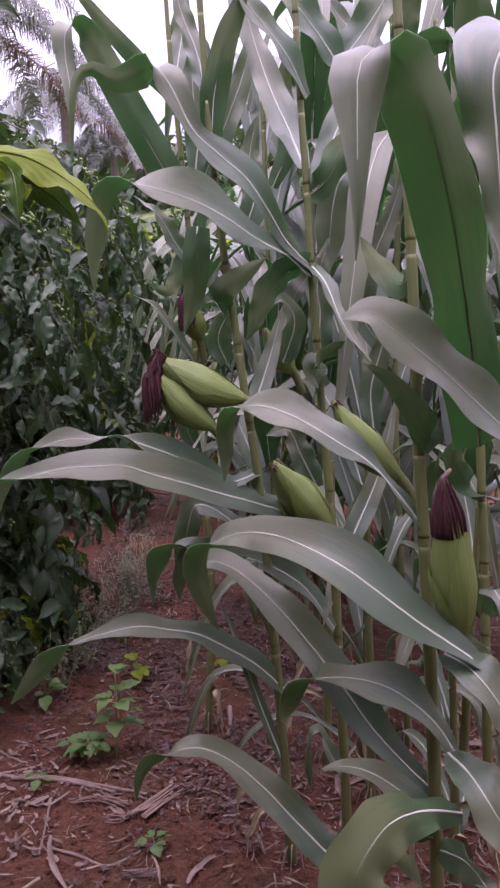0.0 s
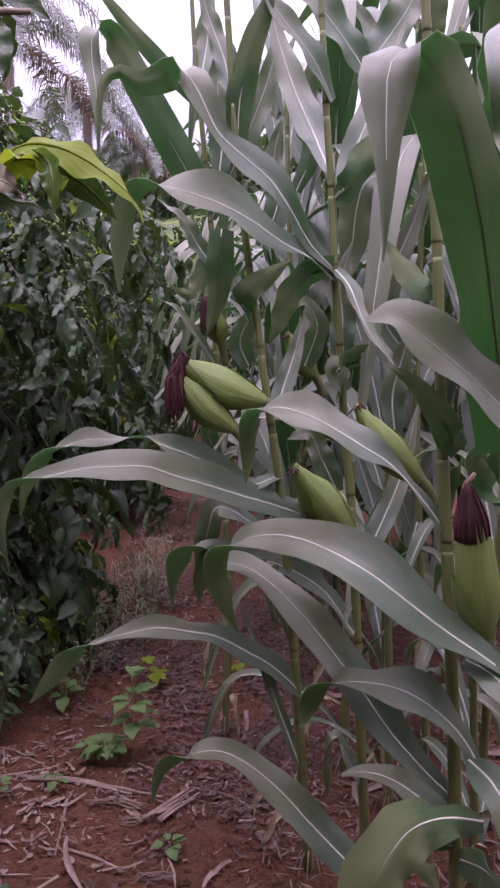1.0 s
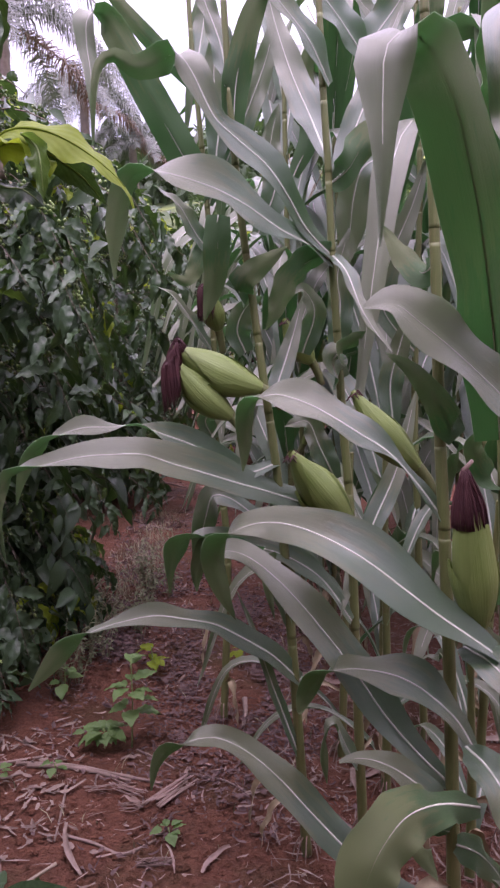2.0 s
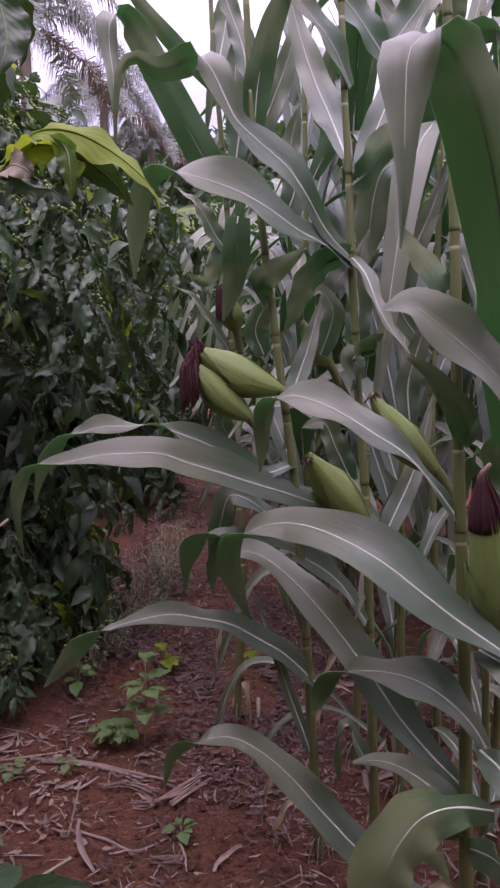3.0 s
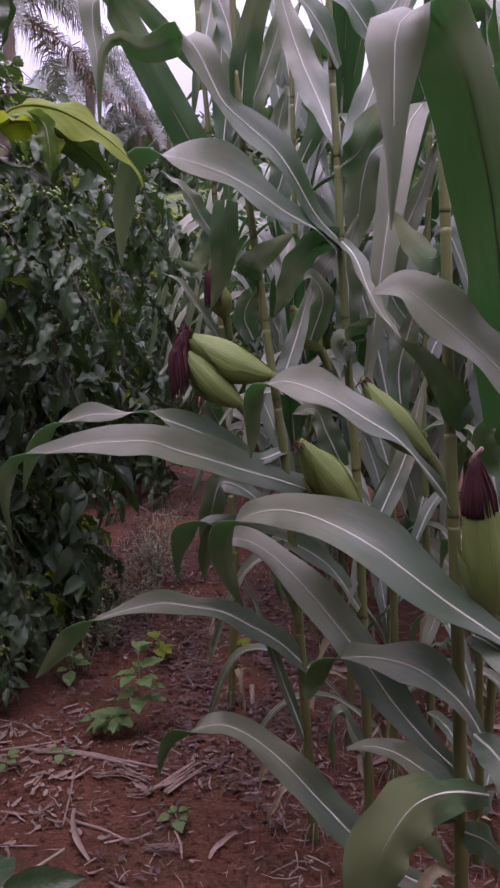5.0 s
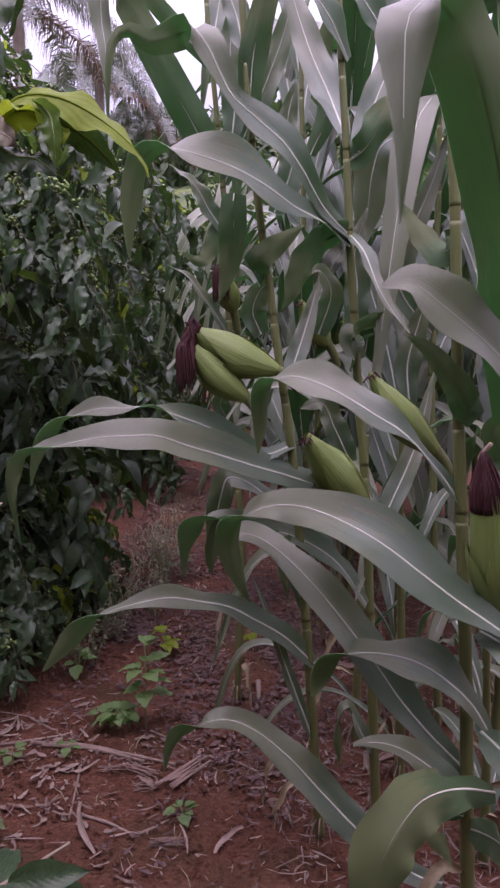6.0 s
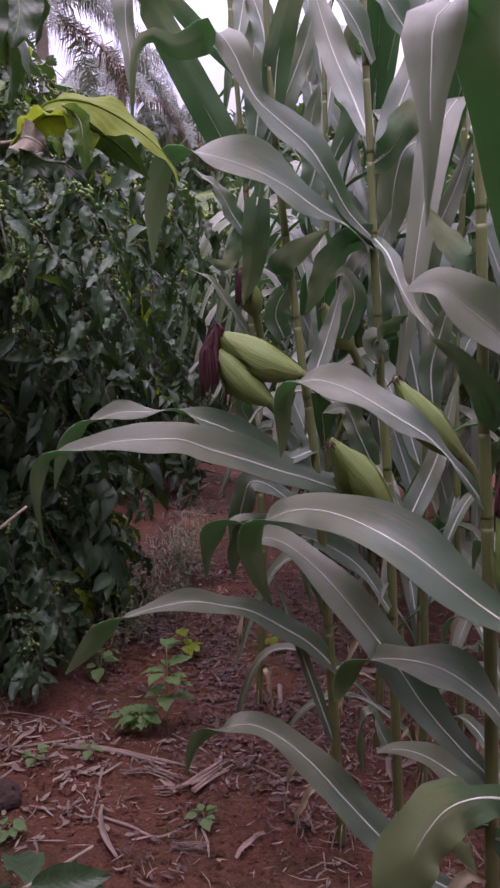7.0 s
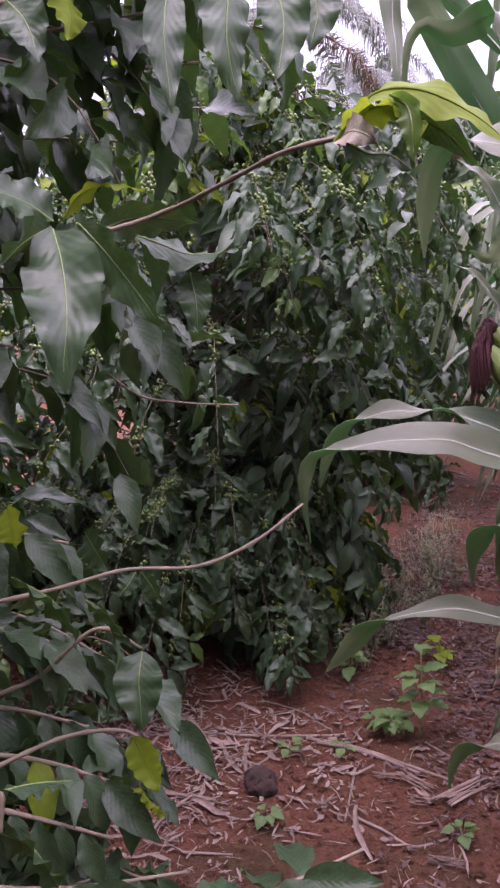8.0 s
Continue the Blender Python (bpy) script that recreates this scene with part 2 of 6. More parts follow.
def soil_material():
    """Red clay with crumbs and stains near by, pasture and woodland on the slopes beyond."""
    m, n, l, bsdf, _ = shader("red_soil")
    tc = n.new("ShaderNodeTexCoord")
    o = tc.outputs["Object"]
    big, mid, fine = noise_node(n, l, 1.7, 5.0, o), noise_node(n, l, 11, 6.0, o, 0.65), noise_node(n, l, 90, 5.0, o, 0.7)
    clay = ramp_node(n, l, big, [(0.3, (0.100, 0.038, 0.020)), (0.5, (0.163, 0.060, 0.032)), (0.7, (0.192, 0.072, 0.038))])
    clay = mix_node(n, l, 0.45, clay, ramp_node(n, l, mid, [(0.32, (0.059, 0.028, 0.018)), (0.55, (0.174, 0.066, 0.035)), (0.72, (0.248, 0.108, 0.062))]))
    clay = mix_node(n, l, 0.45, clay, ramp_node(n, l, fine, [(0.35, (0.070, 0.035, 0.023)), (0.7, (0.232, 0.108, 0.067))]))
    clay = mix_node(n, l, ramp_node(n, l, noise_node(n, l, 2.6, 5.0, o, 0.6), [(0.5, (0, 0, 0)), (0.68, (0.6, 0.6, 0.6))]), clay, (0.051, 0.047, 0.015))
    green = ramp_node(n, l, noise_node(n, l, 0.12, 5.0, o), [(0.4, (0.035, 0.06, 0.022)), (0.62, (0.13, 0.17, 0.035))])
    green = mix_node(n, l, 0.4, green, ramp_node(n, l, noise_node(n, l, 1.3, 4.0, o), [(0.35, (0.03, 0.05, 0.02)), (0.7, (0.1, 0.13, 0.04))]))
    sp = n.new("ShaderNodeSeparateXYZ")
    l.new(o, sp.inputs[0])
    far = n.new("ShaderNodeMapRange")
    far.inputs["From Min"].default_value, far.inputs["From Max"].default_value = 12, 17
    l.new(sp.outputs["Y"], far.inputs["Value"])
    field = n.new("ShaderNodeMapRange")
    field.inputs["From Min"].default_value, field.inputs["From Max"].default_value = 3.5, 6.0
    l.new(sp.outputs["X"], field.inputs["Value"])
    meadow = ramp_node(n, l, noise_node(n, l, 0.5, 6.0, o), [(0.3, (0.2, 0.24, 0.05)), (0.7, (0.3, 0.34, 0.09))])
    green = mix_node(n, l, field.outputs[0], green, meadow)
    l.new(mix_node(n, l, far.outputs[0], clay, green), bsdf.inputs["Base Color"])
    bsdf.inputs["Roughness"].default_value = 0.92
    bsdf.inputs["Specular IOR Level"].default_value = 0.25
    h = n.new("ShaderNodeMath")
    h.operation = "ADD"
    l.new(mid, h.inputs[0])
    l.new(fine, h.inputs[1])
    bump_node(n, l, h.outputs[0], 1.0, 0.02, bsdf)
    return m


M_SOIL = soil_material()


# ---- builders ----
def part(name, bm, material, parent, label="", smooth=True):
    me = bpy.data.meshes.new(name)
    bm.to_mesh(me)
    bm.free()
    me.materials.append(material)
    if smooth:
        me.shade_smooth()
    ob = new(name, me)
    if parent is not None:
        ob.parent = parent
    return tagged(ob, label)


def mesh_part(name, verts, faces, material, parent, label="", uvs=None, smooth=True):
    me = bpy.data.meshes.new(name)
    me.from_pydata(np.asarray(verts, float).tolist(), [], faces)
    if uvs is not None:
        layer = me.uv_layers.new(name="UVMap")
        loops = np.empty(len(me.loops), np.int32)
        me.loops.foreach_get("vertex_index", loops)
        layer.data.foreach_set("uv", np.asarray(uvs, np.float32)[loops].ravel())
    me.materials.append(material)
    if smooth:
        me.shade_smooth()
    ob = new(name, me)
    if parent is not None:
        ob.parent = parent
    return tagged(ob, label)


def empty(name, place, label, category, group=""):
    ob = new(name)
    ob.empty_display_size = 0.05
    ob.location = place
    return tagged(ob, label, category, group)


STEP = np.linspace(0, 1, 12, endpoint=False)[:, None]


def glide(rows, count):
    """A smooth line through rows of numbers, in count + 1 even steps along its length."""
    p = np.array(rows, float)
    if p.shape[1] > 3:
        p[:, 3] = np.degrees(np.unwrap(np.radians(p[:, 3])))
    q = np.vstack([2 * p[0] - p[1], p, 2 * p[-1] - p[-2]])
    fine = []
    for i in range(len(p) - 1):
        a, b, c, d = q[i:i + 4]
        fine.append(0.5 * (2 * b + (c - a) * STEP + (2 * a - 5 * b + 4 * c - d) * STEP**2 + (3 * b - a - 3 * c + d) * STEP**3))
    fine = np.concatenate(fine + [p[-1:]])
    far = np.r_[0, np.cumsum(np.linalg.norm(np.diff(fine[:, :3], axis=0), axis=1))]
    even = np.linspace(0, far[-1], count + 1)
    return np.stack([np.interp(even, far, fine[:, k]) for k in range(p.shape[1])], 1), far[-1]


def unit(v):
    return v / np.maximum(np.linalg.norm(v, axis=-1, keepdims=True), 1e-9)


def level(t):
    """The level direction to the right of t."""
    far = math.hypot(t[0], t[1]) or 1.0
    return np.array([t[1] / far, -t[0] / far, 0.0])


def along(c):
    t = unit(np.gradient(c, axis=0))
    return t


def frames(c, roll):
    """Tangent, face normal and side of a blade; roll 0 turns its upper face to the south."""
    t = along(c)
    south = np.array([0.0, -1.0, 0.12])
    n0 = south - (t @ south)[:, None] * t
    for i in range(1, len(n0)):
        if np.linalg.norm(n0[i]) < 0.25:
            n0[i] = n0[i - 1] - (n0[i - 1] @ t[i]) * t[i]
    n0 = unit(n0)
    b = np.cross(t, n0)
    r = np.radians(roll)[:, None]
    nrm = np.cos(r) * n0 + np.sin(r) * b
    return t, nrm, np.cross(nrm, t)


def corn_shape(s, taper=2.3, foot=0.34):
    return (foot + (1 - foot) * np.sin(np.minimum(1, s / 0.42) * np.pi / 2)) * (1 - s**taper) ** 0.9


def coffee_shape(s):
    return np.sin(np.pi * s**0.82) ** 0.85 * (1 - 0.35 * s**3) + 0.02


def blade_mesh(rows, width, shape, count, cols, fold, wave, ripples, rng):
    """Points, faces and uv of a leaf blade, with a folded middle and wavy edges."""
    c, length = glide(rows, count)
    t, nrm, side = frames(c[:, :3], c[:, 3])
    s = np.linspace(0, 1, count + 1)
    half = c[:, 4] / 2 if c.shape[1] > 4 else width / 2 * shape(s)
    verts, uvs = [], []
    ph = rng.uniform(0, 6.28, 2)
    for k in range(cols + 1):
        u = 2 * k / cols - 1
        lift = np.abs(u) * fold * half + wave * u * u * np.sin(ripples * s * 6.28 + ph[int(u > 0)]) * np.sin(np.pi * s) ** 0.5
        lift += 0.5 * wave * u * np.sin(ripples * 0.37 * s * 6.28 + ph[0])
        verts.append(c[:, :3] + side * (u * half * (1 - 0.3 * abs(fold)))[:, None] + nrm * lift[:, None])
        uvs.append(np.stack([np.full_like(s, (u + 1) / 2), s], 1))
    m = count + 1
    faces = [(k * m + i, (k + 1) * m + i, (k + 1) * m + i + 1, k * m + i + 1) for k in range(cols) for i in range(count)]
    return np.concatenate(verts), faces, np.concatenate(uvs), c[:, :3], nrm, side, half


def tube_mesh(c, radii, sides=8, spread=None):
    """A tube along c; spread gives another radius across."""
    t = along(c)
    ref = np.array([0.31, 0.95, 0.08])
    a = unit(np.cross(t, ref))
    b = np.cross(t, a)
    verts = []
    for k in range(sides):
        w = 2 * math.pi * k / sides
        verts.append(c + a * (np.asarray(radii) * math.cos(w))[:, None] + b * (np.asarray(radii) * math.sin(w))[:, None])
    m = len(c)
    faces = [(k * m + i, k * m + i + 1, ((k + 1) % sides) * m + i + 1, ((k + 1) % sides) * m + i) for k in range(sides) for i in range(m - 1)]
    faces += [tuple(k * m for k in range(sides)), tuple(k * m + m - 1 for k in reversed(range(sides)))]
    return np.concatenate(verts), faces


def tube(name, rows, r0, r1, material, parent, label="", sides=7, count=20, knots=0.0):
    c, _ = glide(rows, count)
    r = np.linspace(r0, r1, count + 1)
    if knots:
        r = r * (1 + knots * (np.arange(count + 1) % 4 == 0))
    v, f = tube_mesh(c[:, :3], r, sides)
    return mesh_part(name, v, f, material, parent, label)


def joined(chunks):
    """Several (points, faces, uv) as one."""
    verts, faces, uvs, at = [], [], [], 0
    for v, f, u in chunks:
        verts.append(v)
        uvs.append(u if u is not None else np.zeros((len(v), 2)))
        faces += [tuple(i + at for i in face) for face in f]
        at += len(v)
    return np.concatenate(verts), faces, np.concatenate(uvs)


# ---- corn ----
R_CORN = np.random.default_rng(11)


def corn_plant(place, line, radius, label="tall green corn plant growing in red soil", tassel=False):
    """The empty of a plant with its jointed stalk; line is in the plant's own metres."""
    plant = empty("corn_plant", place, label, "corn plant", "corn plants beside the path")
    c, length = glide(line, 240)
    z = np.linspace(0, length, 241)
    r = radius * (1.02 - 0.5 * z / length)
    joint = np.abs((z / 0.155 + 0.35) % 1 - 0.5)
    r = r * (1 + 0.045 * np.exp(-((joint) / 0.05) ** 2))
    v, f = tube_mesh(c[:, :3], r, 9)
    mesh_part("stalk", v, f, M_STALK, plant, "pale green jointed stalk")
    # leaf sheaths clasp the stalk above every second joint
    for i in range(2, int(length / 0.155)):
        a = int(240 * (i + 0.15) * 0.155 / length)
        b = min(a + int(240 * 0.148 / length), 240)
        if b - a > 4:
            v, f = tube_mesh(c[a:b, :3], r[a:b] * np.linspace(1.003, 1.018, b - a), 9)
            mesh_part("sheath", v, f, M_SHEATH, plant)
    # withered leaves hang from the lowest joints
    for k in range(2):
        w, h = R_CORN.uniform(0, 6.28), R_CORN.uniform(0.08, 0.34)
        i = int(240 * h / length)
        d = np.array([math.cos(w), math.sin(w), 0])
        s0, drop = R_CORN.uniform(0.05, 0.11), min(h - 0.02, R_CORN.uniform(0.12, 0.26))
        rows = [(*(c[i, :3] + d * radius * 0.8), 0), (*(c[i, :3] + d * s0 * 0.6 + [0, 0, 0.02]), 30), (*(c[i, :3] + d * s0 - [0, 0, drop * 0.45]), 60), (*(c[i, :3] + d * s0 * 1.1 - [0, 0, drop]), 110)]
        v, f, uv, *_ = blade_mesh(rows, R_CORN.uniform(0.018, 0.035), corn_shape, 14, 4, 0.6, 0.005, 3.0, R_CORN)
        mesh_part("dry_leaf", v, f, M_HAY, plant, "shrivelled straw-coloured leaf", uv)
    # prop roots
    for k in range(7):
        w = k * 0.9 + R_CORN.uniform(0, 0.5)
        d = np.array([math.cos(w), math.sin(w), 0])
        tube("prop_root", [np.array([0, 0, 0.05]) + d * radius * 0.8, np.array([0, 0, 0.03]) + d * radius * 2, d * radius * 3.2 + np.array([0, 0, -0.02])], 0.0018, 0.0012, M_DRY, plant, sides=5, count=6)
    return plant


def corn_leaf(plant, rows, width=None, taper=2.3, foot=0.34, count=34, cols=6, keel=0.0):
    """A blade with a waxy upper face and a greener lower face, and its midrib. A fifth number in the rows is the blade's width there;
    keel: how far the midrib stands out below."""
    if width is None:
        width, count, cols = max(r[4] for r in rows), 48, 8
    v, f, uv, c, nrm, side, half = blade_mesh(rows, width, lambda s: corn_shape(s, taper, foot), count, cols, 0.28, width * R_CORN.uniform(0.06, 0.12), R_CORN.uniform(2.5, 4.5), R_CORN)
    f = [t for a, b, d, e in f for t in ((a, b, d), (a, d, e))]
    under = v - np.tile(nrm, (cols + 1, 1)) * 0.0009
    both_faces = f + [tuple(i + len(v) for i in reversed(q)) for q in f]
    leaf = mesh_part("leaf", np.concatenate([v, under]), both_faces, M_CORN, plant, uvs=np.concatenate([uv, uv]))
    leaf.data.materials.append(M_CORN_UNDER)
    leaf.data.polygons.foreach_set("material_index", [0] * len(f) + [1] * len(f))
    # the pale midrib stands out on both faces
    k = int(count * 0.93)
    thick = np.linspace(0.0034, 0.0006, k)
    ring = [c[:k] + side[:k] * (thick * 0.9)[:, None], c[:k] + nrm[:k] * (thick * 0.55 + 0.0003)[:, None],
            c[:k] - side[:k] * (thick * 0.9)[:, None], c[:k] - nrm[:k] * (thick * (0.12 + keel) + 0.0005 + 0.002 * keel)[:, None]]
    faces = [(a * k + i, a * k + i + 1, ((a + 1) % 4) * k + i + 1, ((a + 1) % 4) * k + i) for a in range(4) for i in range(k - 1)]
    mesh_part("midrib", np.concatenate(ring), faces, M_RIB, leaf, "whitish midrib")
    return leaf


def husk_radius(s, r, close=0.52):
    return r * np.sin(np.minimum(1, 0.22 + 1.35 * s) * np.pi / 2) * (1 - close * np.clip((s - 0.42) / 0.58, 0, 1) ** 2.0)


def corn_ear(plant, base, tip, r, silk):
    """An ear in its husk; silk: 0 hidden by the tip, 1 a hanging tuft, 2 a cap with a dried end."""
    base, tip = np.array(base), np.array(tip)
    axis = unit(tip - base)
    across = unit(np.cross(axis, [0.2, 0.95, 0.1]))
    over = np.cross(axis, across)
    length = np.linalg.norm(tip - base)
    s = np.linspace(0, 1, 20)
    bow = over * 0.0 + np.array([0, 0, -0.012])
    chunks = []
    ang = np.linspace(0, 2 * np.pi, 25)[:-1]
    ear = None
    for layer in range(4):
        if layer == 0:
            a = ang
            rr, end = np.ones(24), np.ones(24)
        else:
            a = np.linspace(-1.25, 1.25, 12) + R_CORN.uniform(0, 0.5) + layer * 2.1
            q = np.abs(np.linspace(-1, 1, 12))
            rr, end = 1.07 + 0.04 * layer + 0.11 * q, (1.04 - 0.13 * layer) * (1 - 0.45 * q**2.5)
        verts = []
        for k, w in enumerate(a):
            ss = s * end[k]
            rad = husk_radius(ss, r, 0.34 if silk == 2 else 0.86) * rr[k] * (1 + 0.03 * np.sin(w * 9 + layer) + 0.008 * np.sin(w * 23 + 2 * layer))
            if layer == 0:
                rad = np.maximum(rad, 0.004)
            verts.append(base + axis * (ss * length)[:, None] + (across * math.cos(w) + over * math.sin(w)) * rad[:, None] + bow * np.sin(np.pi * ss)[:, None])
        m, cnt = len(s), len(a)
        closed = layer == 0
        husk_uv = np.array([(k / cnt, q) for k in range(cnt) for q in s])
        faces = [(k * m + i, k * m + i + 1, ((k + 1) % cnt) * m + i + 1, ((k + 1) % cnt) * m + i) for k in range(cnt if closed else cnt - 1) for i in range(m - 1)]
        if closed:
            ear = mesh_part("ear", np.concatenate(verts), faces, M_HUSK, plant, "plump ear in a pale green husk", husk_uv)
        else:
            mesh_part("husk_leaf", np.concatenate(verts), faces, M_HUSK, ear, "", husk_uv)
    tube("shank", [base - axis * 0.05 - np.array([0, 0, 0.015]), base - axis * 0.02, base + axis * 0.02], 0.009, 0.012, M_SHEATH, ear, count=8)
    chunks = []
    for k in range((0, 260, 520)[silk] or 30):
        w, q = R_CORN.uniform(0, 6.28), R_CORN.uniform(0, 1) ** 0.5
        d = across * math.cos(w) + over * math.sin(w)
        p0 = tip - axis * 0.02 + d * q * r * (0.38 if silk != 2 else 0.66)
        if silk == 1:
            drop = R_CORN.uniform(0.03, 0.085)
            p = [p0, p0 + axis * 0.022 + d * 0.008, p0 + axis * 0.022 + d * 0.014 + np.array([0, 0, -drop * 0.5]), p0 + axis * 0.016 + d * 0.014 + np.array([0, 0, -drop])]
        elif silk == 2:
            p = [p0 - axis * 0.006 + d * 0.006, p0 + axis * 0.03 + d * 0.003, p0 + axis * R_CORN.uniform(0.055, 0.085) - d * q * r * 0.5]
        else:
            p = [p0, p0 + axis * 0.015, p0 + axis * 0.022 + d * 0.006 + np.array([0, 0, -0.01])]
        c, _ = glide(p, 7)
        chunks.append((*tube_mesh(c, np.linspace(0.0012, 0.0007, 8), 3), None))
    v, f, _ = joined(chunks)
    mesh_part("silk", v, f, M_SILK, ear, "dark reddish-brown silk")
    if silk == 2:
        tube("dry_tip", [tip + axis * 0.03, tip + axis * 0.055 + across * 0.004, tip + axis * 0.075 - across * 0.012], 0.006, 0.003, M_DRY, ear, count=6)
    return ear


def any_corn(place, height, seed, lean=0.0, to_camera=0.0):
    """A plant of the rows behind, grown by chance but for leaves turned to show the camera their upper face."""
    g = np.random.default_rng(seed)
    la = g.uniform(0, 6.28)
    d = np.array([math.cos(la), math.sin(la)]) * 0.05 + np.array([lean, 0])
    line = [(0, 0, 0), (d[0] * 0.2, d[1] * 0.2, height * 0.35), (d[0] * 0.6, d[1] * 0.6, height * 0.7), (d[0], d[1], height)]
    plant = corn_plant(place, line, g.uniform(0.0105, 0.0135))
    turn = g.uniform(0, 6.28)
    count = 11 if height > 1 else 5
    for k in range(count):
        z = height * (0.12 + 0.86 * k / count)
        az = turn + k * math.pi + g.uniform(-0.5, 0.5)
        # some leaves that point at the camera are swung round to point away
        if to_camera and math.sin(az) < -0.2 and g.random() < to_camera:
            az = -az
        o = np.array([math.cos(az), math.sin(az), 0])
        size = (0.5 + 0.4 * math.sin(math.pi * (k + 1.5) / (count + 2))) * g.uniform(0.85, 1.15) * min(1.0, height / 1.3)
        rise = g.uniform(0.35, 0.62) * size * (0.7 + 0.5 * k / count)
        fall = g.uniform(-0.1, 0.45) * size
        p0 = np.array([d[0] * z / height, d[1] * z / height, z])
        pts = [p0, p0 + o * size * 0.12 + [0, 0, rise * 0.5], p0 + o * size * 0.34 + [0, 0, rise], p0 + o * size * 0.62 + [0, 0, rise * 0.8], p0 + o * size * 0.8 + [0, 0, rise * 0.4 - fall]]
        # roll so that the upper face looks skyward, and tips south to the camera where asked
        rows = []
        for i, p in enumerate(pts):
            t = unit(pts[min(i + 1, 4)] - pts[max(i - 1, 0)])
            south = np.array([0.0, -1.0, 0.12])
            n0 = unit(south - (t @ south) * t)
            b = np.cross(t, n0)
            up = np.array([0, -0.55 * to_camera, 1.0]) - o * (0.3 + 0.3 * to_camera)
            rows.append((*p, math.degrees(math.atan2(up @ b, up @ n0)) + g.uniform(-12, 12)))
        corn_leaf(plant, rows, g.uniform(0.075, 0.1) * (1 if height > 1 else 0.5), count=22, cols=4)
    if g.random() < 0.55 and height > 1:
        az = g.uniform(0, 6.28)
        b = np.array([d[0] * 0.5 + 0.012 * math.cos(az), d[1] * 0.5 + 0.012 * math.sin(az), height * 0.5])
        corn_ear(plant, b, b + np.array([math.cos(az) * 0.09, math.sin(az) * 0.09, 0.17]), 0.026, 1)
    if g.random() < 0.6 and height > 1:
        top = np.array([d[0], d[1], height])
        for k in range(7):
            w = g.uniform(0, 6.28)
            o = np.array([math.cos(w), math.sin(w), 0]) * (0.0 if k == 0 else g.uniform(0.03, 0.09))
            tube("tassel", [top - [0, 0, 0.05], top + o * 0.3 + [0, 0, 0.1], top + o + [0, 0, g.uniform(0.16, 0.3)]], 0.0022, 0.0014, M_TASSEL, plant, "straw-coloured tassel" if k == 0 else "", sides=5, count=8)
    return plant

# ---- ground ----
def land(x, y):
    """Height of the ground: a nearly level field that climbs to wooded hills."""
    r = np.hypot(x, np.maximum(y, 0))
    s = np.clip((r - 13) / 72, 0, 1.25)
    hill = 21 * s**1.15 * (0.8 + 0.2 * np.tanh((x + 4) / 14)) * np.clip(y / 12, 0, 1)
    swell = 1.1 * np.sin(x * 0.07 + 1) * np.sin(y * 0.05) * np.clip((r - 10) / 30, 0, 1)
    return hill + swell


def fine_land(x, y):
    z = land(x, y)
    q = noise.noise((x * 1.3, y * 1.3, 0.2)) * 0.014 + noise.noise((x * 5, y * 5, 3)) * 0.008 + noise.noise((x * 17, y * 17, 7)) * 0.0045
    bank = 0.05 * math.exp(-((x + 1.2) / 0.5) ** 2) * min(1, max(0, (y - 1.8) / 0.6))
    return z + q * (1 if abs(x) < 8 and y < 15 else 8) - 0.004 + bank


def spread_steps(fine, step, far):
    out, d = [], step
    at = fine
    while at < far:
        d *= 1.16
        at += d
        out.append(at)
    return out


xs = np.r_[[-v for v in reversed(spread_steps(2.6, 0.05, 260))], np.arange(-2.6, 2.6, 0.05), spread_steps(2.6, 0.05, 260)]
ys = np.r_[[-v for v in reversed(spread_steps(1.0, 0.05, 200))], np.arange(-1.0, 6.0, 0.05), 6.0 + np.array(spread_steps(0.0, 0.05, 300))]
gv = [(x, y, fine_land(x, y)) for y in ys for x in xs]
nx = len(xs)
gf = [(j * nx + i, j * nx + i + 1, (j + 1) * nx + i + 1, (j + 1) * nx + i) for j in range(len(ys) - 1) for i in range(nx - 1)]
ground = mesh_part("ground", gv, gf, M_SOIL, None)
tagged(ground, "bare red clay soil rising to green hills", "ground", kind="structure")

# ---- coffee ----
R_COF = np.random.default_rng(5)


def leaf_template(length, width, droop, count, cols, seed, wavy=0.1):
    """A coffee leaf that points along x from its stalk, face up."""
    g = np.random.default_rng(seed)
    s = np.linspace(0, 1, count + 1)
    x = length * (s - 0.05 * droop * s**2)
    z = -droop * length * s**2 * 0.55 + 0.02 * length * np.sin(3 * s)
    half = width / 2 * np.sin(np.pi * np.clip(s, 0, 1) ** 0.85) ** 0.9 * (1 - 0.3 * s**4) + 0.0008
    verts, uvs = [], []
    for k in range(cols + 1):
        u = 2 * k / cols - 1
        lift = abs(u) * half * 0.42 + abs(u) * width * wavy * np.sin(s * 22 + g.uniform(0, 6.28))
        verts.append(np.stack([x, u * half, z + lift], 1))
        uvs.append(np.stack([np.full_like(s, (u + 1) / 2), s], 1))
    m = count + 1
    faces = [(k * m + i, k * m + i + 1, (k + 1) * m + i + 1, (k + 1) * m + i) for k in range(cols) for i in range(count)]
    return np.concatenate(verts), np.array(faces), np.concatenate(uvs)


def leaf_frame(d, up, roll=0.0):
    """Three axes with x along d and z near up."""
    x = Vector(d).normalized()
    y = Vector(up).cross(x).normalized()
    z = x.cross(y)
    c, s = math.cos(roll), math.sin(roll)
    return np.array((x, c * y + s * z, c * z - s * y)).T


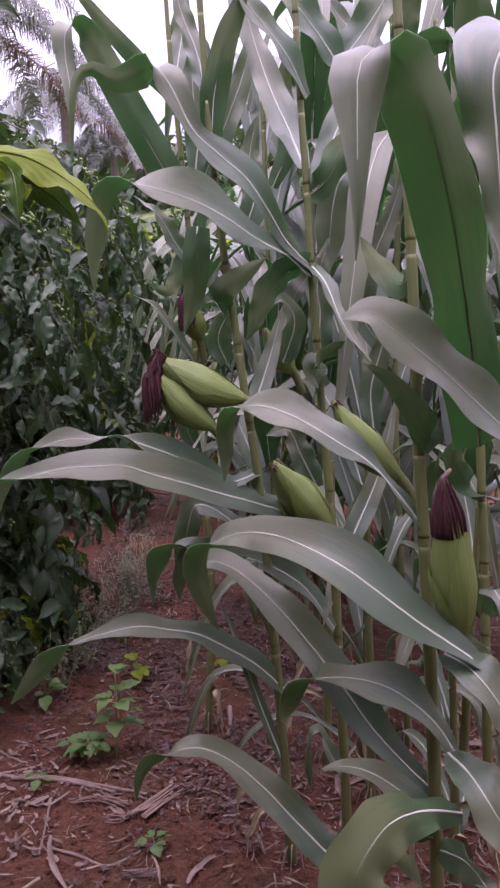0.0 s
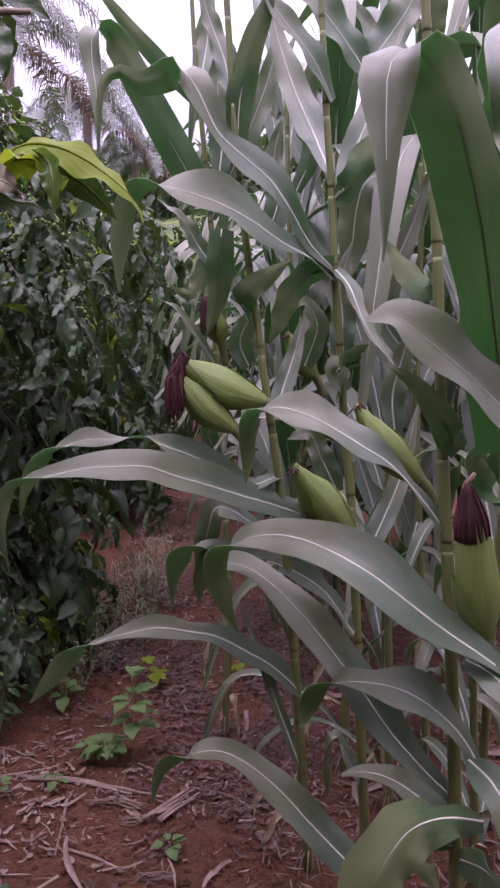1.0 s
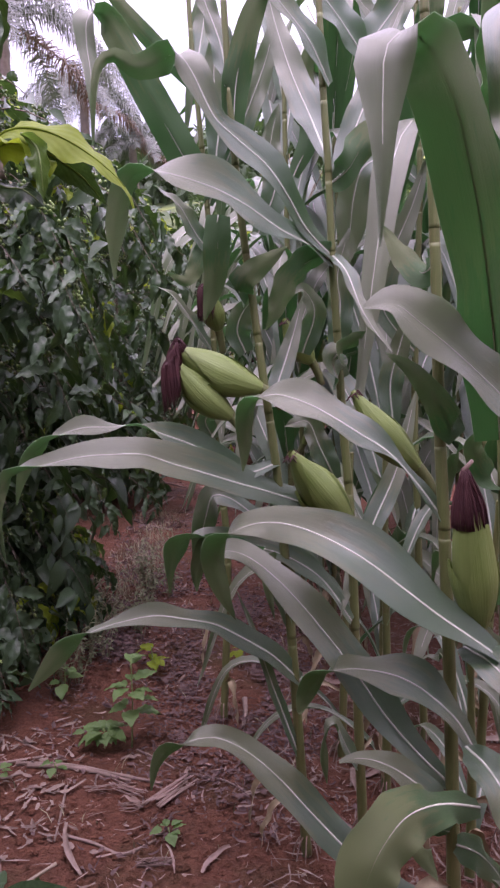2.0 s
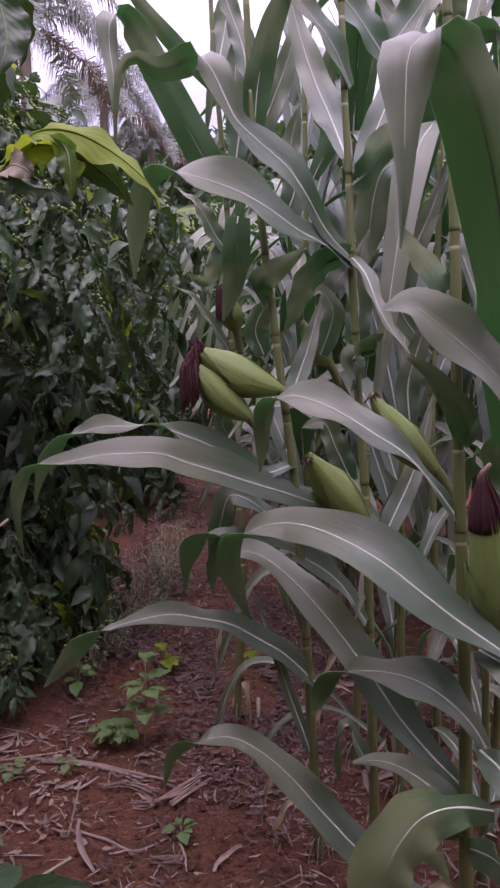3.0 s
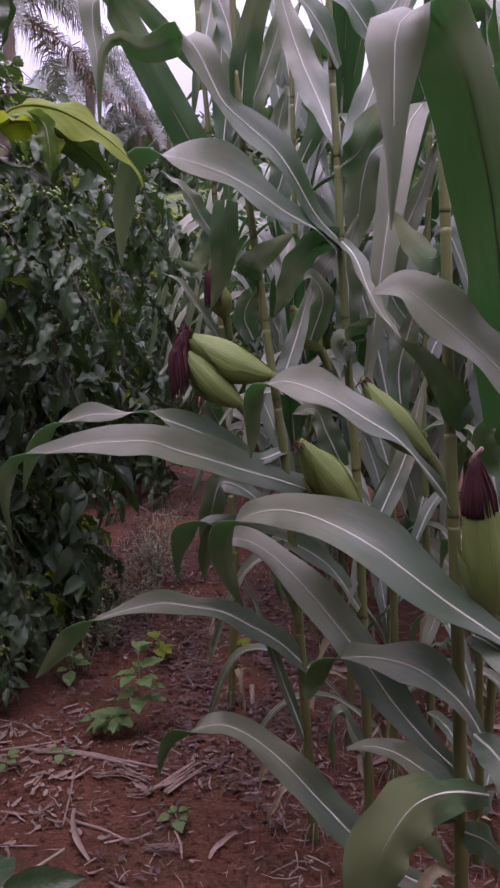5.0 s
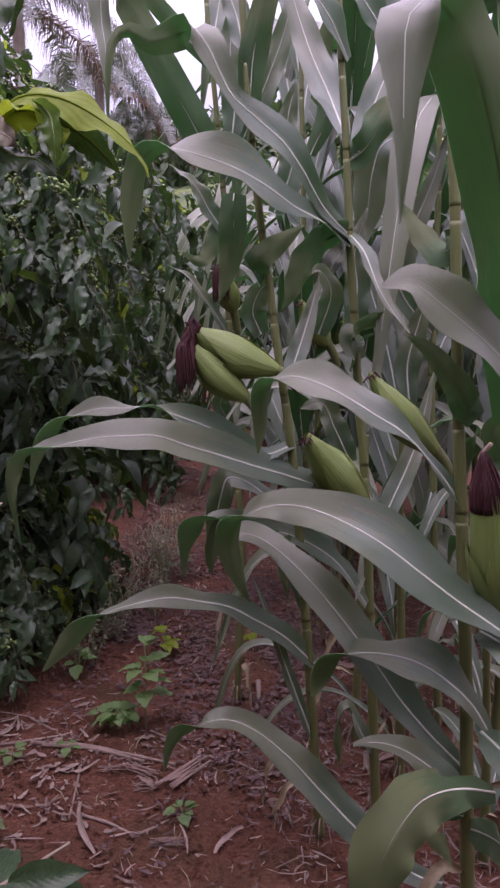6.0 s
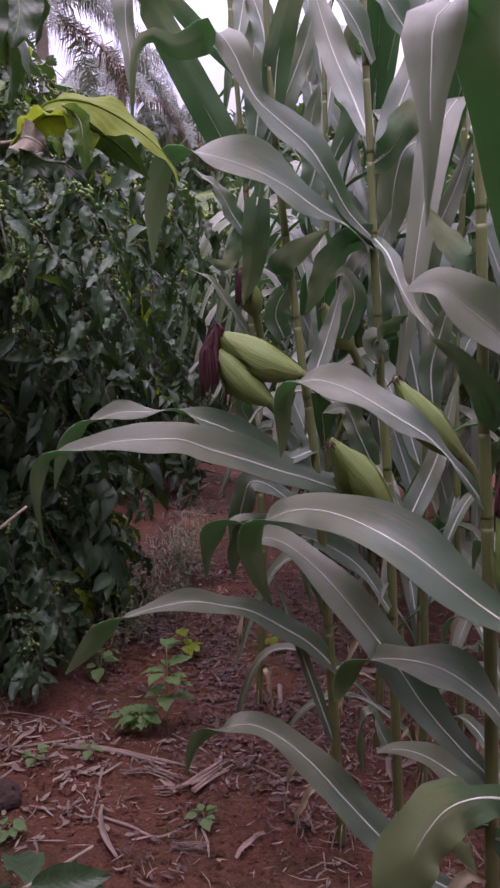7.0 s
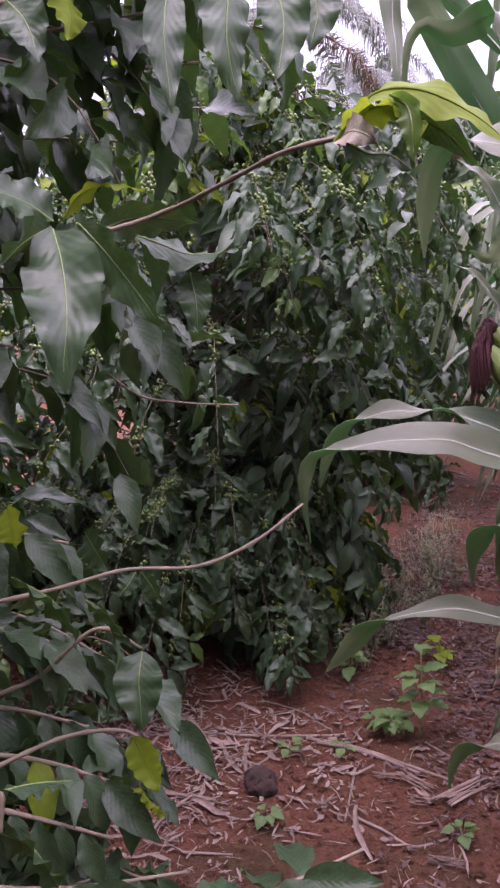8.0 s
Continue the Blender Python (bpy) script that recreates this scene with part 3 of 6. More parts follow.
def scatter(name, template_list, places, axes, scales, material, parent, label="", kind="stuff"):
    """Many leaves as one mesh."""
    vs, fs, us, at = [], [], [], 0
    for i, (p, a, k) in enumerate(zip(places, axes, scales)):
        v, f, u = template_list[i % len(template_list)]
        vs.append(v @ (a.T * k) + p)
        fs.append(f + at)
        us.append(u)
        at += len(v)
    ob = mesh_part(name, np.concatenate(vs), np.concatenate(fs).tolist(), material, parent, label, np.concatenate(us))
    return tagged(ob, kind=kind)


NEAR_LEAF = [leaf_template(1.0, 0.40 + 0.02 * (k % 3), 0.25 + 0.13 * (k % 5), 12, 4, k, 0.08) for k in range(8)]
BUSH_LEAF = [leaf_template(1.0, 0.36 + 0.03 * (k % 3), 0.25 + 0.2 * (k % 5), 14, 4, k, 0.13) for k in range(10)]
CORE_LEAF = [leaf_template(1.0, 0.4, 0.3 + 0.2 * k, 5, 2, k, 0.06) for k in range(5)]
FAR_LEAF = [leaf_template(1.0, 0.42, 0.3 + 0.2 * k, 3, 2, k) for k in range(4)]


def shared_leaf(k, templates, material):
    v, f, u = templates[k]
    me = bpy.data.meshes.new("leaf")
    me.from_pydata([tuple(q) for q in v], [], f.tolist())
    layer = me.uv_layers.new(name="UVMap")
    loops = np.empty(len(me.loops), np.int32)
    me.loops.foreach_get("vertex_index", loops)
    layer.data.foreach_set("uv", u.astype(np.float32)[loops].ravel())
    me.materials.append(material)
    me.shade_smooth()
    return me


BUSH_MESH = [shared_leaf(k, BUSH_LEAF, M_COFFEE) for k in range(10)]
YOUNG_MESH = [shared_leaf(k, BUSH_LEAF, M_YOUNG) for k in range(10)]


def coffee_tree(place, height, spread, seed, branches=110, pairs=16, size=0.125, singles=0, berries=0, templates=None, skirt=0.12, cave=0.0, sprays=0, label="dense dark green coffee bush with glossy leaves"):
    """A stem with tiers of drooping side branches that carry leaves in pairs."""
    g = np.random.default_rng(seed)
    tree = empty("coffee_bush", place, label, "coffee bush", "coffee bushes in the row")
    templates = templates or BUSH_LEAF
    tube("trunk", [(0, 0, -0.05), (0.02, 0.01, height * 0.4), (-0.02, 0.02, height * 0.97)], 0.03, 0.008, M_BARK, tree, "grey-brown trunk", 8, 14)
    tube("trunk", [(0.05, -0.02, -0.05), (0.14, -0.05, height * 0.35), (0.2, -0.1, height * 0.85)], 0.022, 0.006, M_BARK, tree, "", 7, 12)
    old, young, twigs, fruit = [], [], [], []
    for k in range(branches):
        h = height * (skirt + (0.99 - skirt) * ((k + g.uniform(0, 1)) / branches) ** 1.45)
        q = h / height
        w = k * 2.399 + g.uniform(-0.35, 0.35)
        lump = noise.noise((1.9 * math.cos(w) + seed, 1.9 * math.sin(w), h * 3.1))
        reach = spread * float(np.interp(q, [0, 0.15, 0.45, 0.75, 1], [0.64, 0.7, 1.0, 0.95, 0.5])) * g.uniform(0.8, 1.06) * (1 + 0.5 * lump)
        reach *= 1 + 0.3 * cave * max(0.0, math.cos(w + 0.25)) * max(0.0, 1 - abs(q - 0.2) / 0.3)
        # a shaded hollow under the crown on the side of the straw
        hollow = cave * math.exp(-((q - 0.43) / 0.14) ** 2) * max(0.0, math.cos(w + 1.8))
        reach *= 1 - 0.62 * hollow + 0.12 * cave * math.exp(-((q - 0.72) / 0.09) ** 2)
        if (lump < -0.16 and g.random() < 0.8) or g.random() < 0.75 * hollow:
            continue
        o = np.array([math.cos(w), math.sin(w), 0])
        rise = 0.22 * reach + 0.25 * reach * (q > 0.75)
        p = [np.array([0, 0, h - 0.12]), o * reach * 0.4 + [0, 0, h - 0.12 + rise], o * reach * 0.8 + [0, 0, h - 0.1 + rise * 0.7], o * reach + [0, 0, h - 0.2 + rise * 0.1]]
        p[3][2] = max(p[3][2], 0.06)
        p[2][2] = max(p[2][2], 0.08)
        flush = g.random() < 0.14
        c, length = glide(p, 18)
        twigs.append((*tube_mesh(c, np.linspace(0.0035, 0.0007, 19), 4), None))
        t = along(c)
        for j in range(pairs):
            a = 0.25 + 0.75 * (j + 0.5) / pairs
            i = int(a * 18)
            side = level(t[i])
            for sgn in (-1, 1):
                d = t[i] * g.uniform(0.2, 0.9) + side * sgn * g.uniform(0.6, 1.0) + np.array([0, 0, g.uniform(-0.9, 0.4) if q < 0.7 else g.uniform(-0.6, 0.5)])
                place_ = c[i] + t[i] * g.uniform(-0.04, 0.04) + side * sgn * g.uniform(0, 0.05) + np.array([0, 0, g.uniform(-0.03, 0.03)])
                k_ = size * g.uniform(0.5, 1.4) * (1 - 0.3 * max(0, a - 0.85) / 0.15)
                item = (place_, leaf_frame(d, [o[0] * 0.35, o[1] * 0.35, 1], g.uniform(-1.0, 1.0)), k_)
                (young if (a > 0.88 and flush) or (q > 0.8 and a > 0.45 and g.random() < 0.5) else old).append(item)
            if berries and g.random() < berries and 0.3 < a < 0.8:
                for _ in range(int(g.uniform(4, 9))):
                    fruit.append(c[i] + g.uniform(-0.014, 0.014, 3))
    # long outer sprays arch out of the crown; their leaves hang in pairs, thickest at the tips
    outer, shoots = [], []
    for k in range(sprays):
        q = 0.05 + 0.97 * ((k + g.uniform(0, 1)) / sprays) ** 1.25
        w = k * 2.399 + g.uniform(-0.5, 0.5)
        lump = noise.noise((2.6 * math.cos(w) + seed, 2.6 * math.sin(w), q * 7.0))
        reach = 1.17 * spread * float(np.interp(q, [0, 0.15, 0.32, 0.5, 0.78, 1.02], [1.08, 1.06, 0.8, 1.0, 1.0, 0.45])) * g.uniform(0.84, 1.12) * (1 + 0.28 * lump)
        if q < 0.5:
            # less room towards the path, more towards the straw
            reach *= 1 - 0.5 * max(0.0, math.cos(w + 0.2)) + 0.28 * max(0.0, -math.sin(w))
        if (lump < -0.1 and q > 0.25) or (abs(q - 0.38) < 0.09 and g.random() < 0.75):
            continue
        o = np.array([math.cos(w), math.sin(w), 0])
        h = height * q
        lift = reach * g.uniform(0.06, 0.2)
        p = [o * reach * 0.3 + [0, 0, h - 0.04], o * reach * 0.65 + [0, 0, h + lift], o * reach * 0.9 + [0, 0, h + lift * 0.5], o * reach * 1.1 + [0, 0, max(0.06, h - lift * 0.8 - 0.03)]]
        c, length = glide(p, 24)
        t = along(c)
        twigs.append((*tube_mesh(c, np.linspace(0.0022, 0.0008, 25), 4), None))
        fresh = g.random() < 0.13
        count = int(length / 0.052)
        for j in range(count):
            a = 0.3 + 0.7 * ((j + 0.7) / count) ** 0.8
            i = min(24, int(a * 24))
            side = level(t[i])
            for sgn in (-1, 1):
                if g.random() < 0.22:
                    continue
                d = t[i] * g.uniform(-0.2, 1.0) + side * sgn * g.uniform(0.3, 1.0) + np.array([0, 0, g.uniform(-1.3, 0.2)])
                at_ = c[i] + t[i] * g.uniform(-0.03, 0.03) + side * sgn * g.uniform(0, 0.02)
                item = (at_, leaf_frame(d, [o[0] * 0.4, o[1] * 0.4, 1], g.uniform(-0.9, 0.9)), size * g.uniform(0.5, 1.2) * (0.75 if a > 0.93 else 1.0))
                (shoots if fresh and a > 0.6 or a > 0.9 and q > 0.8 else outer).append(item)
            if berries and g.random() < 2.2 * berries and a < 0.85:
                for _ in range(int(g.uniform(6, 14))):
                    fruit.append(c[i] + g.uniform(-0.016, 0.016, 3))
    # the leaves of the outer face towards the path are told apart one by one
    if singles:
        score = [(it[0][0] * 0.75 - it[0][1] * 0.9) + 0.15 * g.random() for it in outer]
        order = np.argsort(score)[::-1]
        chosen = set(order[:singles].tolist())
        for i in chosen:
            pl, ax, sc = outer[i]
            ob = new("leaf", BUSH_MESH[i % 10])
            ob.parent = tree
            ob.matrix_basis = Matrix.Translation(pl) @ Matrix(ax.tolist()).to_4x4() @ Matrix.Scale(sc, 4)
        outer = [it for i, it in enumerate(outer) if i not in chosen]
    if outer:
        scatter("outer_leaves", BUSH_LEAF, *zip(*outer), M_COFFEE, tree, "glossy wavy-edged leaves hanging in pairs")
    scatter("foliage", templates, *zip(*old), M_COFFEE, tree, "dark green glossy leaves")
    if shoots:
        scatter("fresh_leaves", BUSH_LEAF, *zip(*shoots), M_FRESH, tree, "lighter green leaves at the shoot tips")
    if young:
        scatter("young_leaves", BUSH_LEAF if sprays else templates, *zip(*young), M_YOUNG, tree, "fresh yellow-green shoot tips")
    v, f, _ = joined(twigs)
    tagged(mesh_part("branch_work", v, f, M_BARK, tree), kind="stuff")
    if fruit:
        chunks = []
        for p in fruit:
            r = g.uniform(0.0045, 0.0065)
            ball = [(0, 0, 1.15), (1, 0, 0.2), (0.31, 0.95, 0.2), (-0.81, 0.59, 0.2), (-0.81, -0.59, 0.2), (0.31, -0.95, 0.2), (0, 0, -1)]
            chunks.append((np.array(ball) * r + p, [(0, 1, 2), (0, 2, 3), (0, 3, 4), (0, 4, 5), (0, 5, 1), (6, 2, 1), (6, 3, 2), (6, 4, 3), (6, 5, 4), (6, 1, 5)], None))
        v, f, _ = joined(chunks)
        tagged(mesh_part("green_fruit", v, f, M_BERRY, tree, "clusters of small green coffee berries"), kind="stuff")
    return tree


def twig(tree, rows, r0, r1):
    return tube("twig", rows, r0, r1, M_TWIG, tree, "bare brown twig" if len(rows) > 5 else "", 8, 30, 0.25)


def coffee_leaf(tree, rows, width, young=0, count=20, cols=8):
    v, f, uv, c, nrm, side, half = blade_mesh(rows, width, coffee_shape, count, cols, 0.22, width * 0.1, 4.5, R_COF)
    leaf = mesh_part("leaf", v, f, (M_COFFEE, M_YOUNG, M_WITHER, M_FRESH)[young], tree, ("", "yellow-green curling leaf", "withered pinkish-grey leaf", "light green young leaf")[young], uvs=uv)
    k = int(count * 0.95)
    thick = np.linspace(0.0014, 0.0004, k)
    ring = [c[:k] + side[:k] * thick[:, None], c[:k] + nrm[:k] * (thick * 0.6)[:, None], c[:k] - side[:k] * thick[:, None], c[:k] - nrm[:k] * thick[:, None]]
    faces = [(a * k + i, a * k + i + 1, ((a + 1) % 4) * k + i + 1, ((a + 1) % 4) * k + i) for a in range(4) for i in range(k - 1)]
    mesh_part("midrib", np.concatenate(ring), faces, (M_BERRY, M_YOUNG, M_WITHER, M_BERRY)[young], leaf)
    return leaf


coffee_tree((-1.2, 2.66, 0.03), 1.84, 0.7, 3, 260, 14, 0.1, 300, 0.2, CORE_LEAF, skirt=0.05, cave=1.0, sprays=480)
coffee_tree((-1.85, 2.45, 0.02), 0.75, 0.5, 4, 70, 12, 0.1, 0, 0.0, label="low young coffee bush with bright green leaves")
coffee_tree((-1.3, 4.9, 0.0), 1.9, 0.85, 8, 160, 14, 0.12, 0, 0.0, CORE_LEAF, sprays=160)
coffee_tree((-1.3, 6.9, 0.0), 1.8, 1.0, 9, 100, 14, 0.13, 0, 0.0, FAR_LEAF)
coffee_tree((0.25, 6.9, 0.0), 1.8, 0.95, 14, 110, 14, 0.13, 0, 0.0, FAR_LEAF)
coffee_tree((1.3, 6.6, 0.0), 1.9, 0.95, 15, 110, 14, 0.13, 0, 0.0, FAR_LEAF)
coffee_tree((2.4, 6.8, 0.0), 1.9, 0.95, 16, 110, 14, 0.13, 0, 0.0, FAR_LEAF)
coffee_tree((-0.9, 9.2, 0.0), 1.8, 1.1, 10, 100, 14, 0.13, 0, 0.0, FAR_LEAF)
coffee_tree((-2.8, 6.6, 0.0), 1.9, 1.1, 13, 100, 14, 0.13, 0, 0.0, FAR_LEAF)

# the bush beside the camera, whose outer branches hang into view; its crown is filled out for shade
near_coffee = coffee_tree((-1.02, 0.72, 0), 2.3, 0.55, 21, 85, 13, 0.1, 0, 0.0, NEAR_LEAF, 0.14, 0.0, label="coffee bush close by with wavy-edged leaves on long twigs")


def leafy_branch(tree, rows, size, seed, gap=0.045, fresh=0.05):
    """A long outer branch with its leaves in pairs, each one its own piece."""
    g = np.random.default_rng(seed)
    tube("branch", rows, 0.0042, 0.002, M_TWIG, tree, "", 7, 24, 0.2)
    c, length = glide(rows, 60)
    t = along(c)
    for j in range(int(length / gap)):
        i = min(60, int(60 * (j + 0.6) * gap / length))
        side = level(t[i])
        for sgn in (-1, 1):
            d = t[i] * g.uniform(0.1, 0.8) + side * sgn * g.uniform(0.4, 0.9) + np.array([0, 0, g.uniform(-1.3, 0.1)])
            k = size * g.uniform(0.75, 1.2)
            ob = new("leaf", (YOUNG_NEAR if g.random() < fresh else NEAR_MESH)[int(g.integers(8))])
            ob.parent = tree
            ob.matrix_basis = Matrix.Translation(c[i]) @ Matrix(leaf_frame(d, [0.1, -0.3, 1], g.uniform(-0.7, 0.7)).tolist()).to_4x4() @ Matrix.Scale(k, 4)


NEAR_MESH = [shared_leaf(k, NEAR_LEAF, M_COFFEE) for k in range(8)]
YOUNG_NEAR = [shared_leaf(k, NEAR_LEAF, M_YOUNG) for k in range(8)]
leafy_branch(near_coffee, [(0.163, 0.148, 1.442), (0.329, 0.214, 1.458), (0.464, 0.292, 1.49)], 0.12, 300)
leafy_branch(near_coffee, [(0.2, 0.122, 1.525), (0.392, 0.253, 1.548), (0.567, 0.372, 1.535)], 0.12, 301)
leafy_branch(near_coffee, [(0.086, 0.222, 1.414), (0.29, 0.302, 1.431), (0.465, 0.429, 1.465)], 0.12, 302)
leafy_branch(near_coffee, [(0.224, 0.315, 1.649), (0.444, 0.395, 1.628), (0.664, 0.47, 1.576)], 0.12, 303)
leafy_branch(near_coffee, [(0.008, 0.297, 1.391), (0.168, 0.355, 1.379), (0.318, 0.466, 1.377)], 0.12, 304)
leafy_branch(near_coffee, [(-0.034, 0.426, 1.606), (0.241, 0.589, 1.626), (0.514, 0.74, 1.588)], 0.12, 305)
leafy_branch(near_coffee, [(-0.107, 0.496, 1.546), (0.146, 0.636, 1.483), (0.367, 0.776, 1.49)], 0.12, 306)
leafy_branch(near_coffee, [(0.169, 0.122, 1.281), (0.261, 0.159, 1.292), (0.342, 0.186, 1.269)], 0.12, 307)
leafy_branch(near_coffee, [(0.176, 0.086, 1.056), (0.29, 0.08, 1.083), (0.373, 0.077, 1.076)], 0.085, 308, 0.03, 0.03)
leafy_branch(near_coffee, [(0.223, 0.013, 0.846), (0.317, 0.052, 0.863), (0.397, 0.13, 0.827)], 0.085, 309, 0.03, 0.03)
leafy_branch(near_coffee, [(0.227, -0.005, 0.733), (0.34, 0.04, 0.743), (0.414, 0.114, 0.693)], 0.085, 310, 0.03, 0.03)
leafy_branch(near_coffee, [(0.191, 0.016, 0.622), (0.324, 0.067, 0.626), (0.419, 0.148, 0.569)], 0.085, 311, 0.03, 0.03)
leafy_branch(near_coffee, [(0.309, -0.103, 0.611), (0.391, -0.027, 0.56), (0.487, 0.052, 0.493)], 0.085, 312, 0.03, 0.03)
leafy_branch(near_coffee, [(0.312, -0.119, 0.516), (0.454, -0.018, 0.47), (0.55, 0.117, 0.417)], 0.085, 313, 0.03, 0.03)
leafy_branch(near_coffee, [(0.546, 0.004, 0.398), (0.647, 0.1, 0.416), (0.755, 0.2, 0.439)], 0.12, 314, 0.045, 0.0)
# the next three branches run above the view, added to shade the leaves below
leafy_branch(near_coffee, [(0.29, -0.003, 1.549), (0.463, 0.09, 1.578), (0.643, 0.191, 1.578)], 0.13, 315, 0.045, 0.0)
leafy_branch(near_coffee, [(0.121, 0.179, 1.716), (0.385, 0.285, 1.744), (0.672, 0.443, 1.716)], 0.13, 317, 0.045, 0.0)
leafy_branch(near_coffee, [(-0.044, 0.344, 1.779), (0.244, 0.519, 1.842), (0.538, 0.676, 1.791)], 0.13, 319, 0.045, 0.0)
leafy_branch(near_coffee, [(0.269, -0.062, 0.626), (0.389, 0.032, 0.589), (0.493, 0.113, 0.516)], 0.085, 321, 0.03, 0.03)
leafy_branch(near_coffee, [(0.12, 0.06, 0.404), (0.297, 0.172, 0.351), (0.429, 0.262, 0.263)], 0.085, 322, 0.03, 0.03)
leafy_branch(near_coffee, [(0.109, 0.113, 0.736), (0.255, 0.214, 0.682), (0.354, 0.29, 0.593)], 0.085, 323, 0.03, 0.03)
leafy_branch(near_coffee, [(0.199, -0.022, 0.384), (0.371, 0.045, 0.393), (0.439, 0.124, 0.385)], 0.085, 324, 0.03, 0.03)
twig(near_coffee, [(0.348, -0.004, 0.785), (0.431, 0.051, 0.798), (0.489, 0.108, 0.808), (0.558, 0.166, 0.801), (0.616, 0.213, 0.824), (0.665, 0.26, 0.864)], 0.0026, 0.0017)
twig(near_coffee, [(0.45, -0.099, 1.139), (0.51, -0.059, 1.173), (0.562, -0.005, 1.188), (0.625, 0.001, 1.204), (0.724, -0.091, 1.211), (0.782, -0.155, 1.212), (0.836, -0.211, 1.206)], 0.0026, 0.0016)
twig(near_coffee, [(0.358, 0.312, 1.025), (0.404, 0.324, 0.992), (0.466, 0.346, 0.981), (0.535, 0.371, 0.976)], 0.0018, 0.0012)
twig(near_coffee, [(0.395, 0.014, 1.411), (0.49, 0.054, 1.431), (0.585, 0.092, 1.446), (0.718, 0.05, 1.409), (0.789, 0.055, 1.408)], 0.005, 0.003)
twig(near_coffee, [(0.305, 0.01, 0.651), (0.392, 0.049, 0.682), (0.475, 0.06, 0.751), (0.511, 0.1, 0.715)], 0.003, 0.002)
twig(near_coffee, [(0.354, -0.035, 0.592), (0.432, 0.053, 0.614), (0.494, 0.106, 0.597), (0.504, 0.089, 0.541)], 0.003, 0.002)
twig(near_coffee, [(0.49, -0.189, 0.657), (0.516, -0.172, 0.696), (0.518, -0.178, 0.661)], 0.003, 0.002)
coffee_leaf(near_coffee, [(0.531, -0.06, 1.185, -32), (0.558, -0.089, 1.15, -27), (0.58, -0.12, 1.106, -24), (0.585, -0.136, 1.069, -27), (0.587, -0.139, 1.044, -32)], 0.075)
coffee_leaf(near_coffee, [(0.542, -0.033, 1.191, 20), (0.578, -0.046, 1.161, 20), (0.611, -0.051, 1.124, 15), (0.633, -0.048, 1.091, 10)], 0.05)
coffee_leaf(near_coffee, [(0.518, -0.043, 1.189, 60), (0.519, -0.089, 1.171, 50), (0.514, -0.116, 1.15, 40), (0.506, -0.145, 1.126, 30)], 0.055)
coffee_leaf(near_coffee, [(0.52, -0.041, 1.194, 60), (0.504, -0.056, 1.209, 50), (0.486, -0.072, 1.218, 40), (0.464, -0.091, 1.218, 40)], 0.05)
coffee_leaf(near_coffee, [(0.522, -0.029, 1.198, 100), (0.525, -0.002, 1.222, 110), (0.539, 0.028, 1.235, 110), (0.569, 0.049, 1.23, 100)], 0.03, 1)
coffee_leaf(near_coffee, [(0.547, -0.011, 1.185, 60), (0.566, 0.021, 1.2, 60), (0.588, 0.051, 1.202, 50), (0.612, 0.081, 1.198, 40)], 0.045)
coffee_leaf(near_coffee, [(0.546, 0.033, 1.192, 110), (0.574, 0.064, 1.179, 120), (0.599, 0.093, 1.168, 130), (0.636, 0.13, 1.174, 120)], 0.045)
coffee_leaf(near_coffee, [(0.588, 0.108, 1.151, -22), (0.599, 0.096, 1.121, -22), (0.603, 0.091, 1.085, -22)], 0.04)
coffee_leaf(near_coffee, [(0.833, -0.213, 1.203, 120), (0.853, -0.212, 1.226, 130), (0.876, -0.214, 1.228, 140), (0.901, -0.217, 1.217, 140), (0.926, -0.222, 1.197, 130), (0.934, -0.222, 1.181, 120)], 0.03, 1)
coffee_leaf(near_coffee, [(0.837, -0.211, 1.207, 60), (0.853, -0.213, 1.219, 70), (0.872, -0.217, 1.217, 100), (0.883, -0.22, 1.208, 140), (0.884, -0.221, 1.199, 170)], 0.032, 1)
coffee_leaf(near_coffee, [(0.836, -0.211, 1.205, -20), (0.847, -0.229, 1.205, -10), (0.858, -0.236, 1.2, 30), (0.865, -0.235, 1.193, 60)], 0.02, 2)
coffee_leaf(near_coffee, [(0.839, -0.211, 1.203, 120), (0.854, -0.217, 1.194, 130), (0.867, -0.218, 1.192, 140), (0.88, -0.22, 1.182, 150)], 0.025)
coffee_leaf(near_coffee, [(0.861, -0.205, 1.226, 40), (0.881, -0.2, 1.215, 30), (0.897, -0.195, 1.204, 20), (0.912, -0.19, 1.187, 10)], 0.021)
coffee_leaf(near_coffee, [(0.867, -0.22, 1.224, 70), (0.877, -0.225, 1.216, 40), (0.881, -0.23, 1.204, 15), (0.882, -0.23, 1.185, 5)], 0.017, 3)
coffee_leaf(near_coffee, [(0.85, -0.19, 1.236, 40), (0.869, -0.185, 1.224, 45), (0.89, -0.18, 1.214, 40), (0.899, -0.175, 1.2, 20)], 0.02)
coffee_leaf(near_coffee, [(0.449, -0.051, 0.917, 20), (0.461, -0.06, 0.903, 10), (0.467, -0.061, 0.881, 0)], 0.05, 1)
coffee_leaf(near_coffee, [(0.511, 0.1, 0.712, -22), (0.518, 0.077, 0.688, -24), (0.526, 0.064, 0.66, -27), (0.528, 0.06, 0.634, -32)], 0.062)
coffee_leaf(near_coffee, [(0.389, 0.181, 0.827, 10), (0.414, 0.166, 0.807, 10), (0.434, 0.159, 0.784, 10)], 0.055)
coffee_leaf(near_coffee, [(0.457, -0.06, 0.85, 50), (0.483, -0.033, 0.82, 40), (0.5, -0.022, 0.786, 30), (0.498, -0.016, 0.759, 20)], 0.05)
